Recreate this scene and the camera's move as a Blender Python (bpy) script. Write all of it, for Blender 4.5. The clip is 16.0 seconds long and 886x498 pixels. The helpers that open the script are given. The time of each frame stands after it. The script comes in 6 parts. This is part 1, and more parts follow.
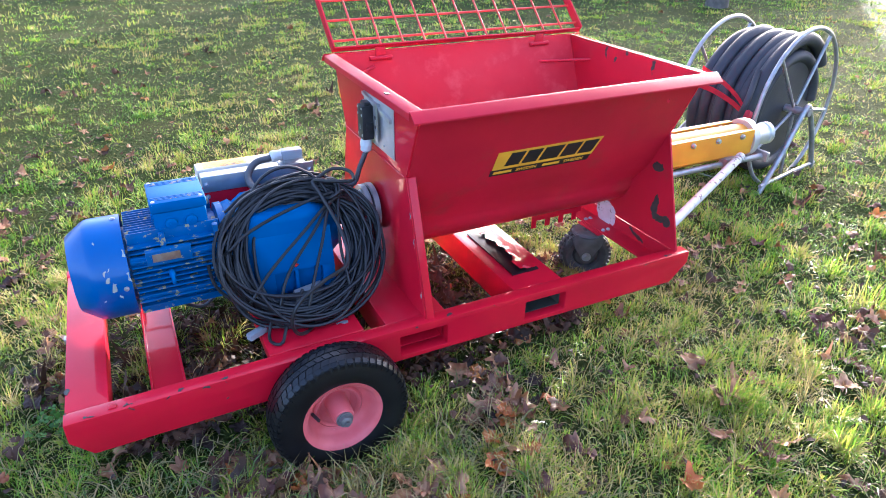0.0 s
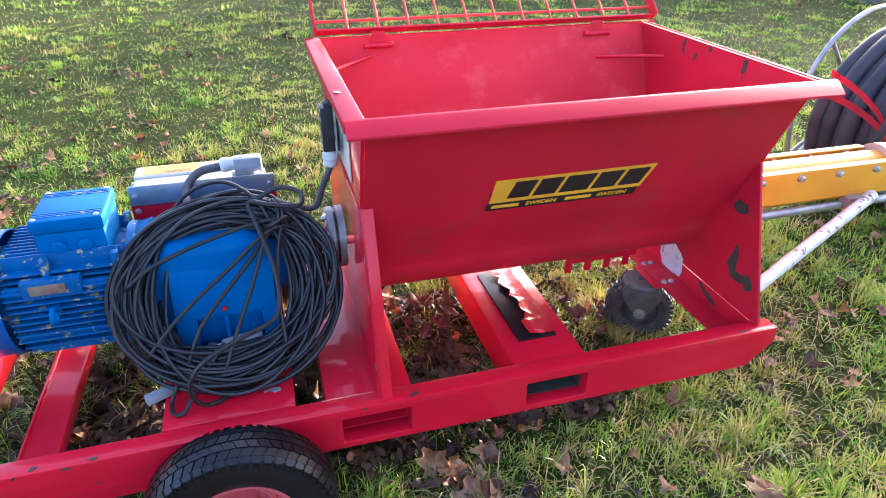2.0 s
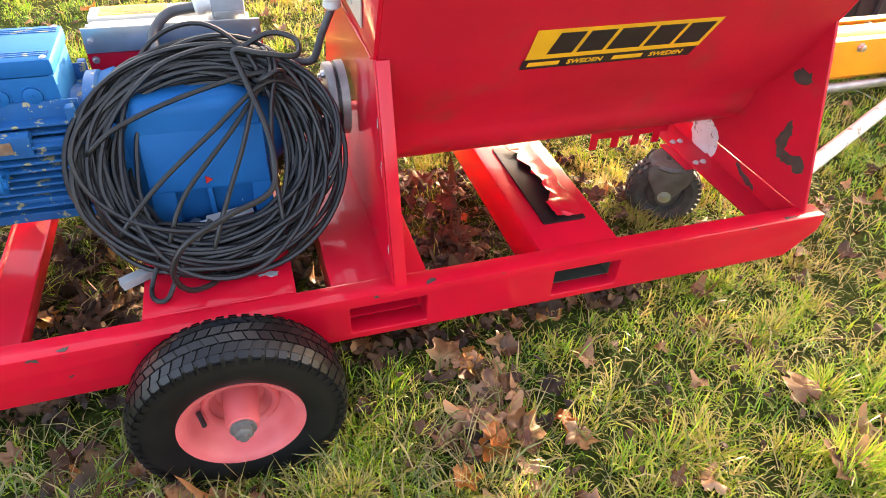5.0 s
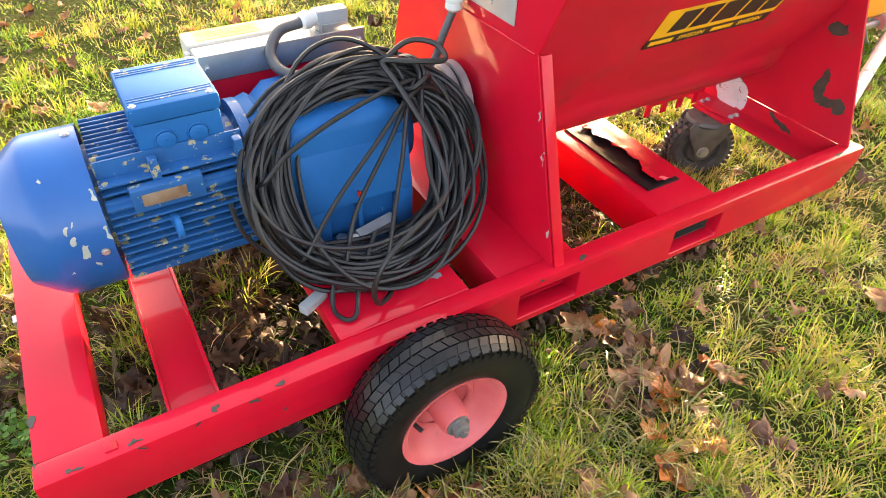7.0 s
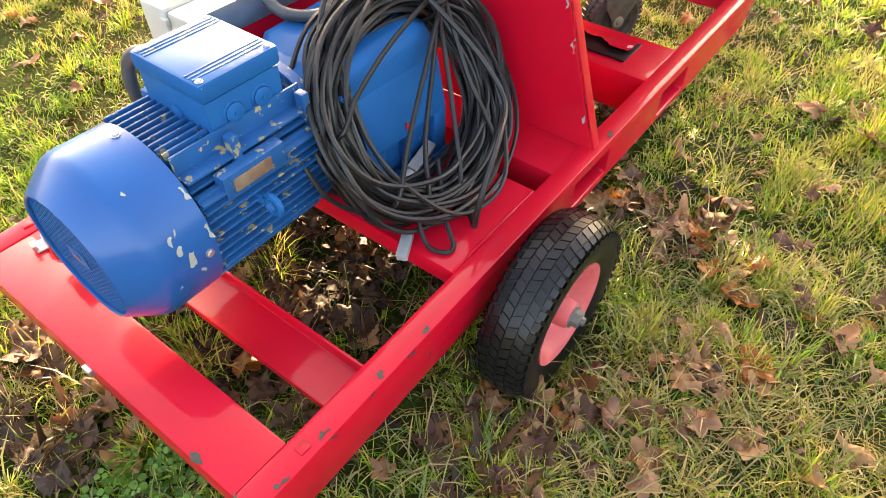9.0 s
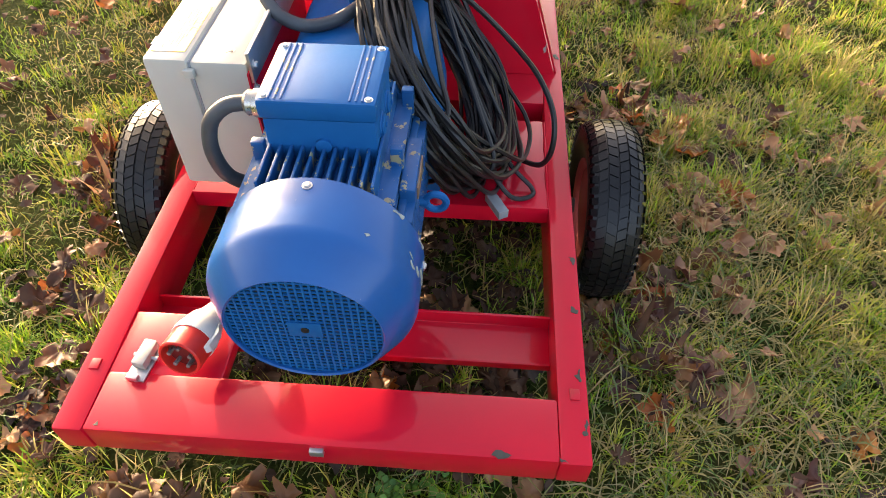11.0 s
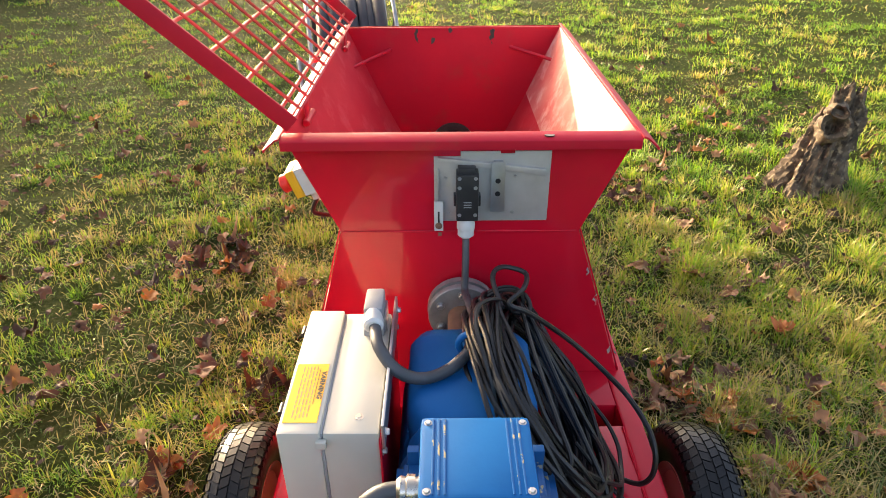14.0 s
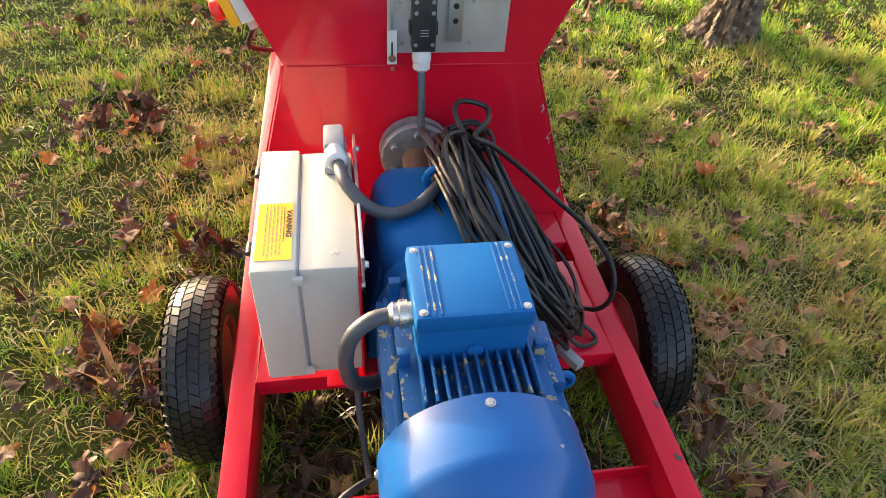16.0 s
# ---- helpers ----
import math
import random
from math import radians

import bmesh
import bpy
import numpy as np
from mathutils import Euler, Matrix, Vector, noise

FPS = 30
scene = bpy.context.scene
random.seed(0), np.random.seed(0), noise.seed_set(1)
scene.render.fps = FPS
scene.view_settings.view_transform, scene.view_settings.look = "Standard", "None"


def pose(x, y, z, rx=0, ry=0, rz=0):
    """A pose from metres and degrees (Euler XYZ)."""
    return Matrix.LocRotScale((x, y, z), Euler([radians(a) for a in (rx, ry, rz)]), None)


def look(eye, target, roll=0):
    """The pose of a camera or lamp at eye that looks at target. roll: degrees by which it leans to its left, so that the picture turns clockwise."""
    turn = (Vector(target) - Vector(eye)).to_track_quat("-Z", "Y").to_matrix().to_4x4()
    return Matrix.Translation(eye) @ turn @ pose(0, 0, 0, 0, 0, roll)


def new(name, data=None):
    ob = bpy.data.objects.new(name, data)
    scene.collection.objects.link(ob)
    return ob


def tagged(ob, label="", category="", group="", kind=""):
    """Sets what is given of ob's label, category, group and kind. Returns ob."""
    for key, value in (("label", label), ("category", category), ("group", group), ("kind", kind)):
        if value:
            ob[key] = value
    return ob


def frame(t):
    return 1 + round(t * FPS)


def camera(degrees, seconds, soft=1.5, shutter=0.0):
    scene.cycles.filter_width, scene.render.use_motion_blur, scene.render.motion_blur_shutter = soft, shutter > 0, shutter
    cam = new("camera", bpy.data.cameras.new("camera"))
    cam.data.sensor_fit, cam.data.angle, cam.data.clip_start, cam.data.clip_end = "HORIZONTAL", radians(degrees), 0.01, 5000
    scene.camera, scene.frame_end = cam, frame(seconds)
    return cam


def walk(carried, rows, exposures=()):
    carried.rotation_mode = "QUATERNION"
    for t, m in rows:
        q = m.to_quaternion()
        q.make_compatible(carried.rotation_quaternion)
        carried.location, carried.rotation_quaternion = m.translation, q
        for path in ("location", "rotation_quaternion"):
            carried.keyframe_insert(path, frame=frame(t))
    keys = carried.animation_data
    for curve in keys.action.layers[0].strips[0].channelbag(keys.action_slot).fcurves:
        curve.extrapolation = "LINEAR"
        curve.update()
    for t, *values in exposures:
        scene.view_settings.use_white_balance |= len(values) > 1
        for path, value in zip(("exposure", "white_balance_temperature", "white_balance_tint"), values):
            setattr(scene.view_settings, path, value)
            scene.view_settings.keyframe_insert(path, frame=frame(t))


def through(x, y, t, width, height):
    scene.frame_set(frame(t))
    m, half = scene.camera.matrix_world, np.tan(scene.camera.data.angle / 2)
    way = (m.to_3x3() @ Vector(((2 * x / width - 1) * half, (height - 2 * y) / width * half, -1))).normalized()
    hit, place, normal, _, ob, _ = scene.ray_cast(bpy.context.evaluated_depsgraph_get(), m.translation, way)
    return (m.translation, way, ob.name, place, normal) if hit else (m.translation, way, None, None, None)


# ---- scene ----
cam = camera(69.1, 16.0, soft=0.9)

PATH = [
    (0, (0.324, -1.508, 1.546), (1.115, 0.055, 0.581), 1.0),
    (0.5, (0.358, -1.434, 1.521), (1.142, 0.133, 0.556), 1.1),
    (1, (0.528, -1.365, 1.491), (1.229, 0.235, 0.517), 1.5),
    (1.5, (0.75, -1.267, 1.453), (1.298, 0.389, 0.474), 0.5),
    (2, (0.862, -1.127, 1.42), (1.343, 0.545, 0.433), 0.3),
    (2.5, (0.981, -1.044, 1.378), (1.4, 0.685, 0.466), 0.4),
    (3, (1.129, -0.997, 1.258), (1.552, 0.735, 0.352), 2.4),
    (3.5, (1.153, -0.964, 1.183), (1.617, 0.725, 0.216), 3.4),
    (4, (1.082, -0.95, 1.215), (1.583, 0.671, 0.157), 4.8),
    (4.5, (0.947, -0.935, 1.249), (1.479, 0.582, 0.06), 4.5),
    (4.7, (0.888, -0.942, 1.267), (1.389, 0.53, 0.009), 3.6),
    (6.8, (0.348, -0.765, 1.307), (1.112, 0.544, 0.002), 2.4),
    (7, (0.283, -0.748, 1.308), (1.077, 0.54, 0.0), 2.3),
    (7.5, (0.164, -0.71, 1.303), (0.96, 0.554, -0.027), 2.1),
    (8, (0.102, -0.624, 1.285), (1.018, 0.534, -0.065), 1.1),
    (8.5, (0.006, -0.528, 1.284), (1.009, 0.513, -0.098), -0.5),
    (9, (-0.103, -0.425, 1.274), (0.991, 0.409, -0.177), -0.0),
    (9.2, (-0.166, -0.366, 1.278), (0.997, 0.386, -0.164), 0.1),
    (11.3, (-0.414, 0.295, 1.297), (0.915, 0.305, -0.197), -0.6),
    (11.5, (-0.419, 0.357, 1.32), (0.917, 0.324, -0.169), -0.8),
    (12, (-0.417, 0.437, 1.369), (0.983, 0.436, -0.059), -0.2),
    (12.4, (-0.394, 0.473, 1.391), (1.069, 0.442, 0.028), 2.1),
    (12.5, (-0.387, 0.471, 1.404), (1.094, 0.455, 0.06), 1.8),
    (12.9, (-0.334, 0.479, 1.408), (1.245, 0.456, 0.181), 0.5),
    (13, (-0.337, 0.476, 1.44), (1.251, 0.445, 0.224), 1.3),
    (13.5, (-0.306, 0.471, 1.486), (1.368, 0.452, 0.392), 0.5),
    (14, (-0.27, 0.476, 1.517), (1.451, 0.481, 0.497), -0.5),
    (14.5, (-0.226, 0.471, 1.518), (1.492, 0.445, 0.493), 0.6),
    (15, (-0.198, 0.464, 1.512), (1.486, 0.442, 0.433), 0.7),
    (15.5, (-0.204, 0.487, 1.478), (1.394, 0.408, 0.278), 3.1),
    (16, (-0.268, 0.599, 1.42), (1.205, 0.315, 0.097), 4.0),
]
walk(cam, [(t, look(eye, target, roll)) for t, eye, target, roll in PATH], [(0, 2.25, 5000, 20), (3, 2.5, 5700, 19), (4.7, 2.8, 7100, 17), (6.8, 2.85, 8000, 15), (9.2, 2.75, 7900, 14), (11.3, 1.9, 6900, 15), (13, 1.85, 6700, 15), (14.5, 1.55, 6900, 14), (16, 1.7, 6700, 14)])

# ---- light ----
SUN_AZ, SUN_EL = 37.0, 7.6
world = bpy.data.worlds.new("sky")
scene.world = world
world.use_nodes = True
wn, wl = world.node_tree.nodes, world.node_tree.links
sky = wn.new("ShaderNodeTexSky")
sky.sky_type = "NISHITA"
sky.sun_disc = False
sky.sun_elevation = radians(SUN_EL)
sky.sun_rotation = radians(90 - SUN_AZ)
sky.air_density, sky.dust_density, sky.ozone_density = 0.55, 6.0, 0.0
wn["Background"].inputs["Strength"].default_value = 0.38
wl.new(sky.outputs["Color"], wn["Background"].inputs["Color"])
sun = new("sun", bpy.data.lights.new("sun", "SUN"))
sun.data.energy, sun.data.angle, sun.data.color = 4.4, radians(0.6), (1.0, 0.84, 0.60)
SUN_DIR = Vector((math.cos(radians(SUN_EL)) * math.cos(radians(SUN_AZ)), math.cos(radians(SUN_EL)) * math.sin(radians(SUN_AZ)), math.sin(radians(SUN_EL))))
sun.matrix_world = look(SUN_DIR * 30, (0, 0, 0))


# ---- materials ----
def material(name, base, other=None, scale=12.0, rough=0.5, rough_var=0.15, metal=0.0, bump=0.1, fine=180.0, coat=0.0, chips=None, chip_level=0.73, spots=None, spot_level=0.62, spot_scale=7.0, gloss=0.4):
    """A surface with broad and fine variation, fine relief and, where asked, chipped or stained spots."""
    m = bpy.data.materials.new(name)
    m.use_nodes = True
    n, l = m.node_tree.nodes, m.node_tree.links
    b = n["Principled BSDF"]
    geo = n.new("ShaderNodeNewGeometry")
    big = n.new("ShaderNodeTexNoise")
    big.inputs["Scale"].default_value, big.inputs["Detail"].default_value = scale, 5
    small = n.new("ShaderNodeTexNoise")
    small.inputs["Scale"].default_value, small.inputs["Detail"].default_value = fine, 3
    for tex in (big, small):
        l.new(geo.outputs["Position"], tex.inputs["Vector"])
    ramp = n.new("ShaderNodeValToRGB")
    ramp.color_ramp.elements[0].position, ramp.color_ramp.elements[1].position = 0.35, 0.68
    other = other or tuple(c * 0.72 for c in base)
    ramp.color_ramp.elements[0].color, ramp.color_ramp.elements[1].color = (*base, 1), (*other, 1)
    l.new(big.outputs["Fac"], ramp.inputs["Fac"])
    colour = ramp.outputs["Color"]

    def layer(colour, shade, level, sc, width=0.02):
        tex = n.new("ShaderNodeTexNoise")
        tex.inputs["Scale"].default_value, tex.inputs["Detail"].default_value, tex.inputs["Roughness"].default_value = sc, 6, 0.65
        l.new(geo.outputs["Position"], tex.inputs["Vector"])
        edge = n.new("ShaderNodeMapRange")
        edge.inputs["From Min"].default_value, edge.inputs["From Max"].default_value = level, level + width
        l.new(tex.outputs["Fac"], edge.inputs["Value"])
        mix = n.new("ShaderNodeMix")
        mix.data_type = "RGBA"
        l.new(edge.outputs["Result"], mix.inputs["Factor"])
        l.new(colour, mix.inputs["A"])
        mix.inputs["B"].default_value = (*shade, 1)
        return mix.outputs["Result"]

    if spots:
        colour = layer(colour, spots, spot_level, spot_scale, 0.16)
    if chips:
        colour = layer(colour, chips, chip_level, 34.0, 0.015)
    l.new(colour, b.inputs["Base Color"])
    mr = n.new("ShaderNodeMapRange")
    mr.inputs["To Min"].default_value, mr.inputs["To Max"].default_value = max(0.03, rough - rough_var), min(1.0, rough + rough_var)
    add = n.new("ShaderNodeMath")
    add.operation = "MULTIPLY_ADD"
    add.inputs[1].default_value, add.inputs[2].default_value = 0.4, 0.0
    l.new(small.outputs["Fac"], add.inputs[0])
    mid = n.new("ShaderNodeMath")
    mid.operation = "MULTIPLY_ADD"
    mid.inputs[1].default_value = 0.6
    l.new(big.outputs["Fac"], mid.inputs[0])
    l.new(add.outputs["Value"], mid.inputs[2])
    l.new(mid.outputs["Value"], mr.inputs["Value"])
    l.new(mr.outputs["Result"], b.inputs["Roughness"])
    b.inputs["Metallic"].default_value = metal
    b.inputs["Specular IOR Level"].default_value = gloss
    b.inputs["Coat Weight"].default_value, b.inputs["Coat Roughness"].default_value = coat, 0.07
    bp = n.new("ShaderNodeBump")
    bp.inputs["Strength"].default_value, bp.inputs["Distance"].default_value = bump, 0.003
    l.new(mid.outputs["Value"], bp.inputs["Height"])
    l.new(bp.outputs["Normal"], b.inputs["Normal"])
    return m


def leafy(name, shades, bright=1.0, patch=2.2, through=0.4, rough=0.6, tone=""):
    """Leaves and grass: a shade for each blade, broad patches, and light that comes through."""
    m = bpy.data.materials.new(name)
    m.use_nodes = True
    n, l = m.node_tree.nodes, m.node_tree.links
    b = n["Principled BSDF"]
    geo = n.new("ShaderNodeNewGeometry")
    info = n.new("ShaderNodeObjectInfo")
    tex = n.new("ShaderNodeTexNoise")
    tex.inputs["Scale"].default_value, tex.inputs["Detail"].default_value = patch, 4
    l.new(geo.outputs["Position"], tex.inputs["Vector"])
    mix = n.new("ShaderNodeMath")
    mix.operation = "MULTIPLY_ADD"
    mix.inputs[1].default_value = 0.62
    l.new(geo.outputs["Random Per Island"], mix.inputs[0])
    part_b = n.new("ShaderNodeMath")
    part_b.operation = "MULTIPLY_ADD"
    part_b.inputs[1].default_value, part_b.inputs[2].default_value = 2.1, -0.92
    l.new(tex.outputs["Fac"], part_b.inputs[0])
    l.new(part_b.outputs["Value"], mix.inputs[2])
    more = n.new("ShaderNodeMath")
    more.operation = "ADD"
    l.new(mix.outputs["Value"], more.inputs[0])
    half = n.new("ShaderNodeMath")
    half.operation = "MULTIPLY_ADD"
    half.inputs[1].default_value, half.inputs[2].default_value = 0.5, -0.1
    l.new(info.outputs["Random"], half.inputs[0])
    l.new(half.outputs["Value"], more.inputs[1])
    ramp = n.new("ShaderNodeValToRGB")
    els = ramp.color_ramp.elements
    for i, c in enumerate(shades):
        e = els[i] if i < 2 else els.new(0.5)
        e.color = (*[v * bright for v in c], 1)
    for i, e in enumerate(els):
        e.position = i / (len(shades) - 1)
    if tone:
        attr = n.new("ShaderNodeAttribute")
        attr.attribute_name = tone
        l.new(attr.outputs["Fac"], ramp.inputs["Fac"])
    else:
        l.new(more.outputs["Value"], ramp.inputs["Fac"])
    l.new(ramp.outputs["Color"], b.inputs["Base Color"])
    b.inputs["Roughness"].default_value = rough
    tr = n.new("ShaderNodeBsdfTranslucent")
    l.new(ramp.outputs["Color"], tr.inputs["Color"])
    ms = n.new("ShaderNodeMixShader")
    ms.inputs["Fac"].default_value = through
    l.new(b.outputs["BSDF"], ms.inputs[1])
    l.new(tr.outputs["BSDF"], ms.inputs[2])
    l.new(ms.outputs["Shader"], n["Material Output"].inputs["Surface"])
    return m


RED = material("red_paint", (0.55, 0.005, 0.022), (0.47, 0.004, 0.019), 5, 0.42, 0.08, bump=0.02, fine=60, coat=0.50, chips=(0.10, 0.08, 0.06), chip_level=0.78, gloss=0.12)
RED_WORN = material("worn_red_paint", (0.54, 0.010, 0.028), (0.45, 0.008, 0.024), 4, 0.48, 0.14, bump=0.10, fine=120, coat=0.0, chips=(0.35, 0.08, 0.06), chip_level=0.78, spots=(0.40, 0.03, 0.03), spot_level=0.56, gloss=0.28)
# Faint cement film; the base is also paled to put lens haze into it.
FILM_AND_HAZE = material("red_paint_with_film_and_haze", (0.53, 0.042, 0.052), (0.48, 0.024, 0.038), 4, 0.62, 0.14, bump=0.15, fine=120, chips=(0.30, 0.07, 0.05), chip_level=0.80, spots=(0.56, 0.075, 0.080), spot_level=0.53, spot_scale=7.0, gloss=0.03)
# Cement film plus the sun's glare on the near wall, painted in as paleness.
FILM_AND_GLARE = material("cement_film_and_sun_glare_on_red", (0.58, 0.20, 0.17), (0.55, 0.10, 0.09), 9, 0.55, 0.15, bump=0.2, fine=90, chips=(0.45, 0.05, 0.05), chip_level=0.70, spots=(0.70, 0.42, 0.36), spot_level=0.50, spot_scale=11.0, gloss=0.2)
CHIP_PALE = material("bare_primer", (0.36, 0.38, 0.34), (0.26, 0.27, 0.23), 60, 0.6, 0.1, bump=0.2)
RED_ROD = material("rod_red_paint", (0.60, 0.04, 0.03), (0.45, 0.05, 0.03), 20, 0.42, 0.12, bump=0.1, chips=(0.28, 0.12, 0.06), chip_level=0.66)
PINK = material("faded_red_rim", (0.62, 0.13, 0.13), (0.55, 0.09, 0.09), 14, 0.5, 0.15, bump=0.12, chips=(0.25, 0.10, 0.08), chip_level=0.76)
BLUE = material("blue_enamel", (0.003, 0.105, 0.31), (0.003, 0.086, 0.26), 9, 0.50, 0.1, bump=0.12, fine=140, coat=0.0, chips=(0.38, 0.40, 0.38), chip_level=0.715, gloss=0.15)
BLUE_COVER = material("chipped_blue_enamel", (0.003, 0.085, 0.29), (0.003, 0.070, 0.25), 9, 0.34, 0.1, bump=0.06, fine=140, coat=0.30, chips=(0.40, 0.43, 0.42), chip_level=0.70, gloss=0.28)
BLUE_WORN = material("worn_blue_enamel", (0.006, 0.090, 0.27), (0.005, 0.072, 0.21), 14, 0.42, 0.14, bump=0.2, fine=120, chips=(0.30, 0.26, 0.15), chip_level=0.585, gloss=0.3)
WHITE = material("cream_white_steel", (0.50, 0.485, 0.42), (0.44, 0.43, 0.37), 6, 0.50, 0.1, bump=0.08, fine=160, chips=(0.30, 0.22, 0.14), chip_level=0.80, spots=(0.45, 0.44, 0.39))
STEEL = material("brushed_steel", (0.52, 0.52, 0.52), (0.40, 0.40, 0.40), 18, 0.36, 0.12, metal=0.85, bump=0.12, fine=260)
ALU = material("grey_aluminium", (0.55, 0.54, 0.52), (0.45, 0.44, 0.42), 14, 0.42, 0.12, metal=0.55, bump=0.1, fine=220, spots=(0.40, 0.37, 0.33))
GALV = material("galvanised_tube", (0.40, 0.39, 0.385), (0.28, 0.275, 0.27), 26, 0.42, 0.12, metal=0.6, bump=0.12)
PIPE_WHITE = material("chipped_white_pipe", (0.52, 0.51, 0.50), (0.42, 0.41, 0.40), 20, 0.5, 0.1, bump=0.15, chips=(0.18, 0.14, 0.11), chip_level=0.60)
CAST = material("dull_cast_steel", (0.20, 0.195, 0.185), (0.13, 0.125, 0.115), 20, 0.5, 0.15, metal=0.4, bump=0.2, spots=(0.16, 0.11, 0.08))
CAST_LIGHT = material("dull_grey_zinc", (0.34, 0.34, 0.33), (0.24, 0.24, 0.23), 30, 0.5, 0.15, metal=0.4, bump=0.2)
RUST = material("rusty_steel", (0.16, 0.09, 0.06), (0.24, 0.13, 0.08), 40, 0.7, 0.15, metal=0.2, bump=0.4)
DARK_STEEL = material("dark_worn_steel", (0.035, 0.04, 0.03), (0.06, 0.06, 0.045), 40, 0.55, 0.2, bump=0.25)
RUBBER = material("black_rubber", (0.006, 0.006, 0.0065), (0.010, 0.0098, 0.0095), 18, 0.34, 0.14, bump=0.25, fine=240, spots=(0.016, 0.0145, 0.013), spot_level=0.62, gloss=0.32)
RUBBER_DUSTY = material("dusty_rubber", (0.040, 0.034, 0.030), (0.075, 0.064, 0.055), 30, 0.75, 0.12, bump=0.3)
CASTOR_STEEL = material("dusty_castor_steel", (0.13, 0.115, 0.10), (0.085, 0.072, 0.060), 24, 0.55, 0.15, metal=0.3, bump=0.2, spots=(0.12, 0.075, 0.05))
CABLE = material("black_cable_jacket", (0.010, 0.010, 0.011), (0.018, 0.0175, 0.017), 30, 0.42, 0.12, bump=0.12, fine=300)
CABLE_GREY = material("grey_cable_jacket", (0.050, 0.053, 0.058), (0.072, 0.075, 0.080), 24, 0.45, 0.12, bump=0.12)
HOSE = material("black_rubber_hose", (0.022, 0.023, 0.027), (0.040, 0.040, 0.043), 10, 0.55, 0.15, bump=0.2, fine=150)
PLASTIC_BLACK = material("black_plastic", (0.018, 0.018, 0.019), (0.03, 0.03, 0.03), 30, 0.4, 0.1, bump=0.15, fine=300)
PLASTIC_WHITE = material("white_plastic", (0.58, 0.58, 0.56), (0.50, 0.50, 0.48), 20, 0.4, 0.1, bump=0.06, spots=(0.45, 0.44, 0.42))
PLASTIC_GREY = material("grey_plastic", (0.30, 0.31, 0.32), (0.24, 0.25, 0.26), 24, 0.45, 0.1, bump=0.08)
PLASTIC_RED = material("red_plastic", (0.62, 0.03, 0.02), (0.52, 0.025, 0.02), 20, 0.32, 0.08, bump=0.05)
PLASTIC_DARK_RED = material("dark_red_plastic", (0.16, 0.012, 0.010), (0.12, 0.010, 0.010), 20, 0.4, 0.08, bump=0.05)
YELLOW = material("yellow_paint", (0.72, 0.31, 0.015), (0.62, 0.25, 0.012), 8, 0.4, 0.12, bump=0.1, chips=(0.2, 0.14, 0.08), chip_level=0.74)
STICKER_YELLOW = material("yellow_foil", (0.76, 0.40, 0.02), (0.70, 0.35, 0.02), 14, 0.35, 0.06, bump=0.02, spots=(0.62, 0.33, 0.06))
STICKER_BLACK = material("black_foil", (0.012, 0.012, 0.013), (0.02, 0.02, 0.02), 14, 0.35, 0.06, bump=0.02)
BROWN_PLATE = material("brown_nameplate", (0.19, 0.11, 0.07), (0.27, 0.20, 0.14), 40, 0.5, 0.1, metal=0.3, bump=0.1)
BRASS = material("nickel_gland", (0.62, 0.56, 0.48), (0.50, 0.44, 0.36), 40, 0.28, 0.08, metal=0.9, bump=0.05)
STRAP = material("red_strap_webbing", (0.60, 0.03, 0.05), (0.50, 0.025, 0.04), 40, 0.7, 0.1, bump=0.3, fine=400)
BARK = material("grey_bark", (0.09, 0.075, 0.06), (0.16, 0.135, 0.11), 14, 0.85, 0.1, bump=0.9, fine=60)
STUMP_WOOD = material("weathered_stump_wood", (0.12, 0.085, 0.050), (0.030, 0.022, 0.014), 26, 0.85, 0.1, bump=1.0, fine=70, spots=(0.32, 0.235, 0.135), spot_level=0.53, spot_scale=30)
FENCE_WHITE = material("white_fence_board", (0.68, 0.69, 0.70), (0.58, 0.58, 0.58), 2, 0.7, 0.1, bump=0.1)
GRASS = leafy("grass_blades", [(0.030, 0.019, 0.009), (0.034, 0.082, 0.008), (0.080, 0.180, 0.010), (0.150, 0.270, 0.014), (0.225, 0.280, 0.018), (0.27, 0.235, 0.045), (0.27, 0.195, 0.085)], 1.7, 1.9, 0.42, 0.38, "tone")
LEAF_BROWN = leafy("brown_leaves", [(0.024, 0.010, 0.004), (0.052, 0.020, 0.007), (0.095, 0.038, 0.013), (0.16, 0.066, 0.022), (0.30, 0.160, 0.065)], 1.25, 5, 0.16, 0.55)
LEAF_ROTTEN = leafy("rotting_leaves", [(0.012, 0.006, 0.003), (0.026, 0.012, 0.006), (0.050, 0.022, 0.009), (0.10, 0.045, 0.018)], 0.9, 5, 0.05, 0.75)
LEAF_ORANGE = leafy("orange_leaves", [(0.24, 0.06, 0.02), (0.36, 0.10, 0.02), (0.42, 0.17, 0.03)], 1.0, 5, 0.3, 0.45)
CLOVER = leafy("clover_leaves", [(0.05, 0.14, 0.015), (0.08, 0.20, 0.02), (0.12, 0.26, 0.03)], 1.0, 9, 0.35, 0.45)
SHRUB = leafy("brown_shrubs", [(0.05, 0.030, 0.022), (0.10, 0.055, 0.04), (0.15, 0.10, 0.06), (0.10, 0.11, 0.05)], 1.0, 0.8, 0.2)

soil = bpy.data.materials.new("lawn_ground")
soil.use_nodes = True
sn, sl = soil.node_tree.nodes, soil.node_tree.links
sgeo = sn.new("ShaderNodeNewGeometry")


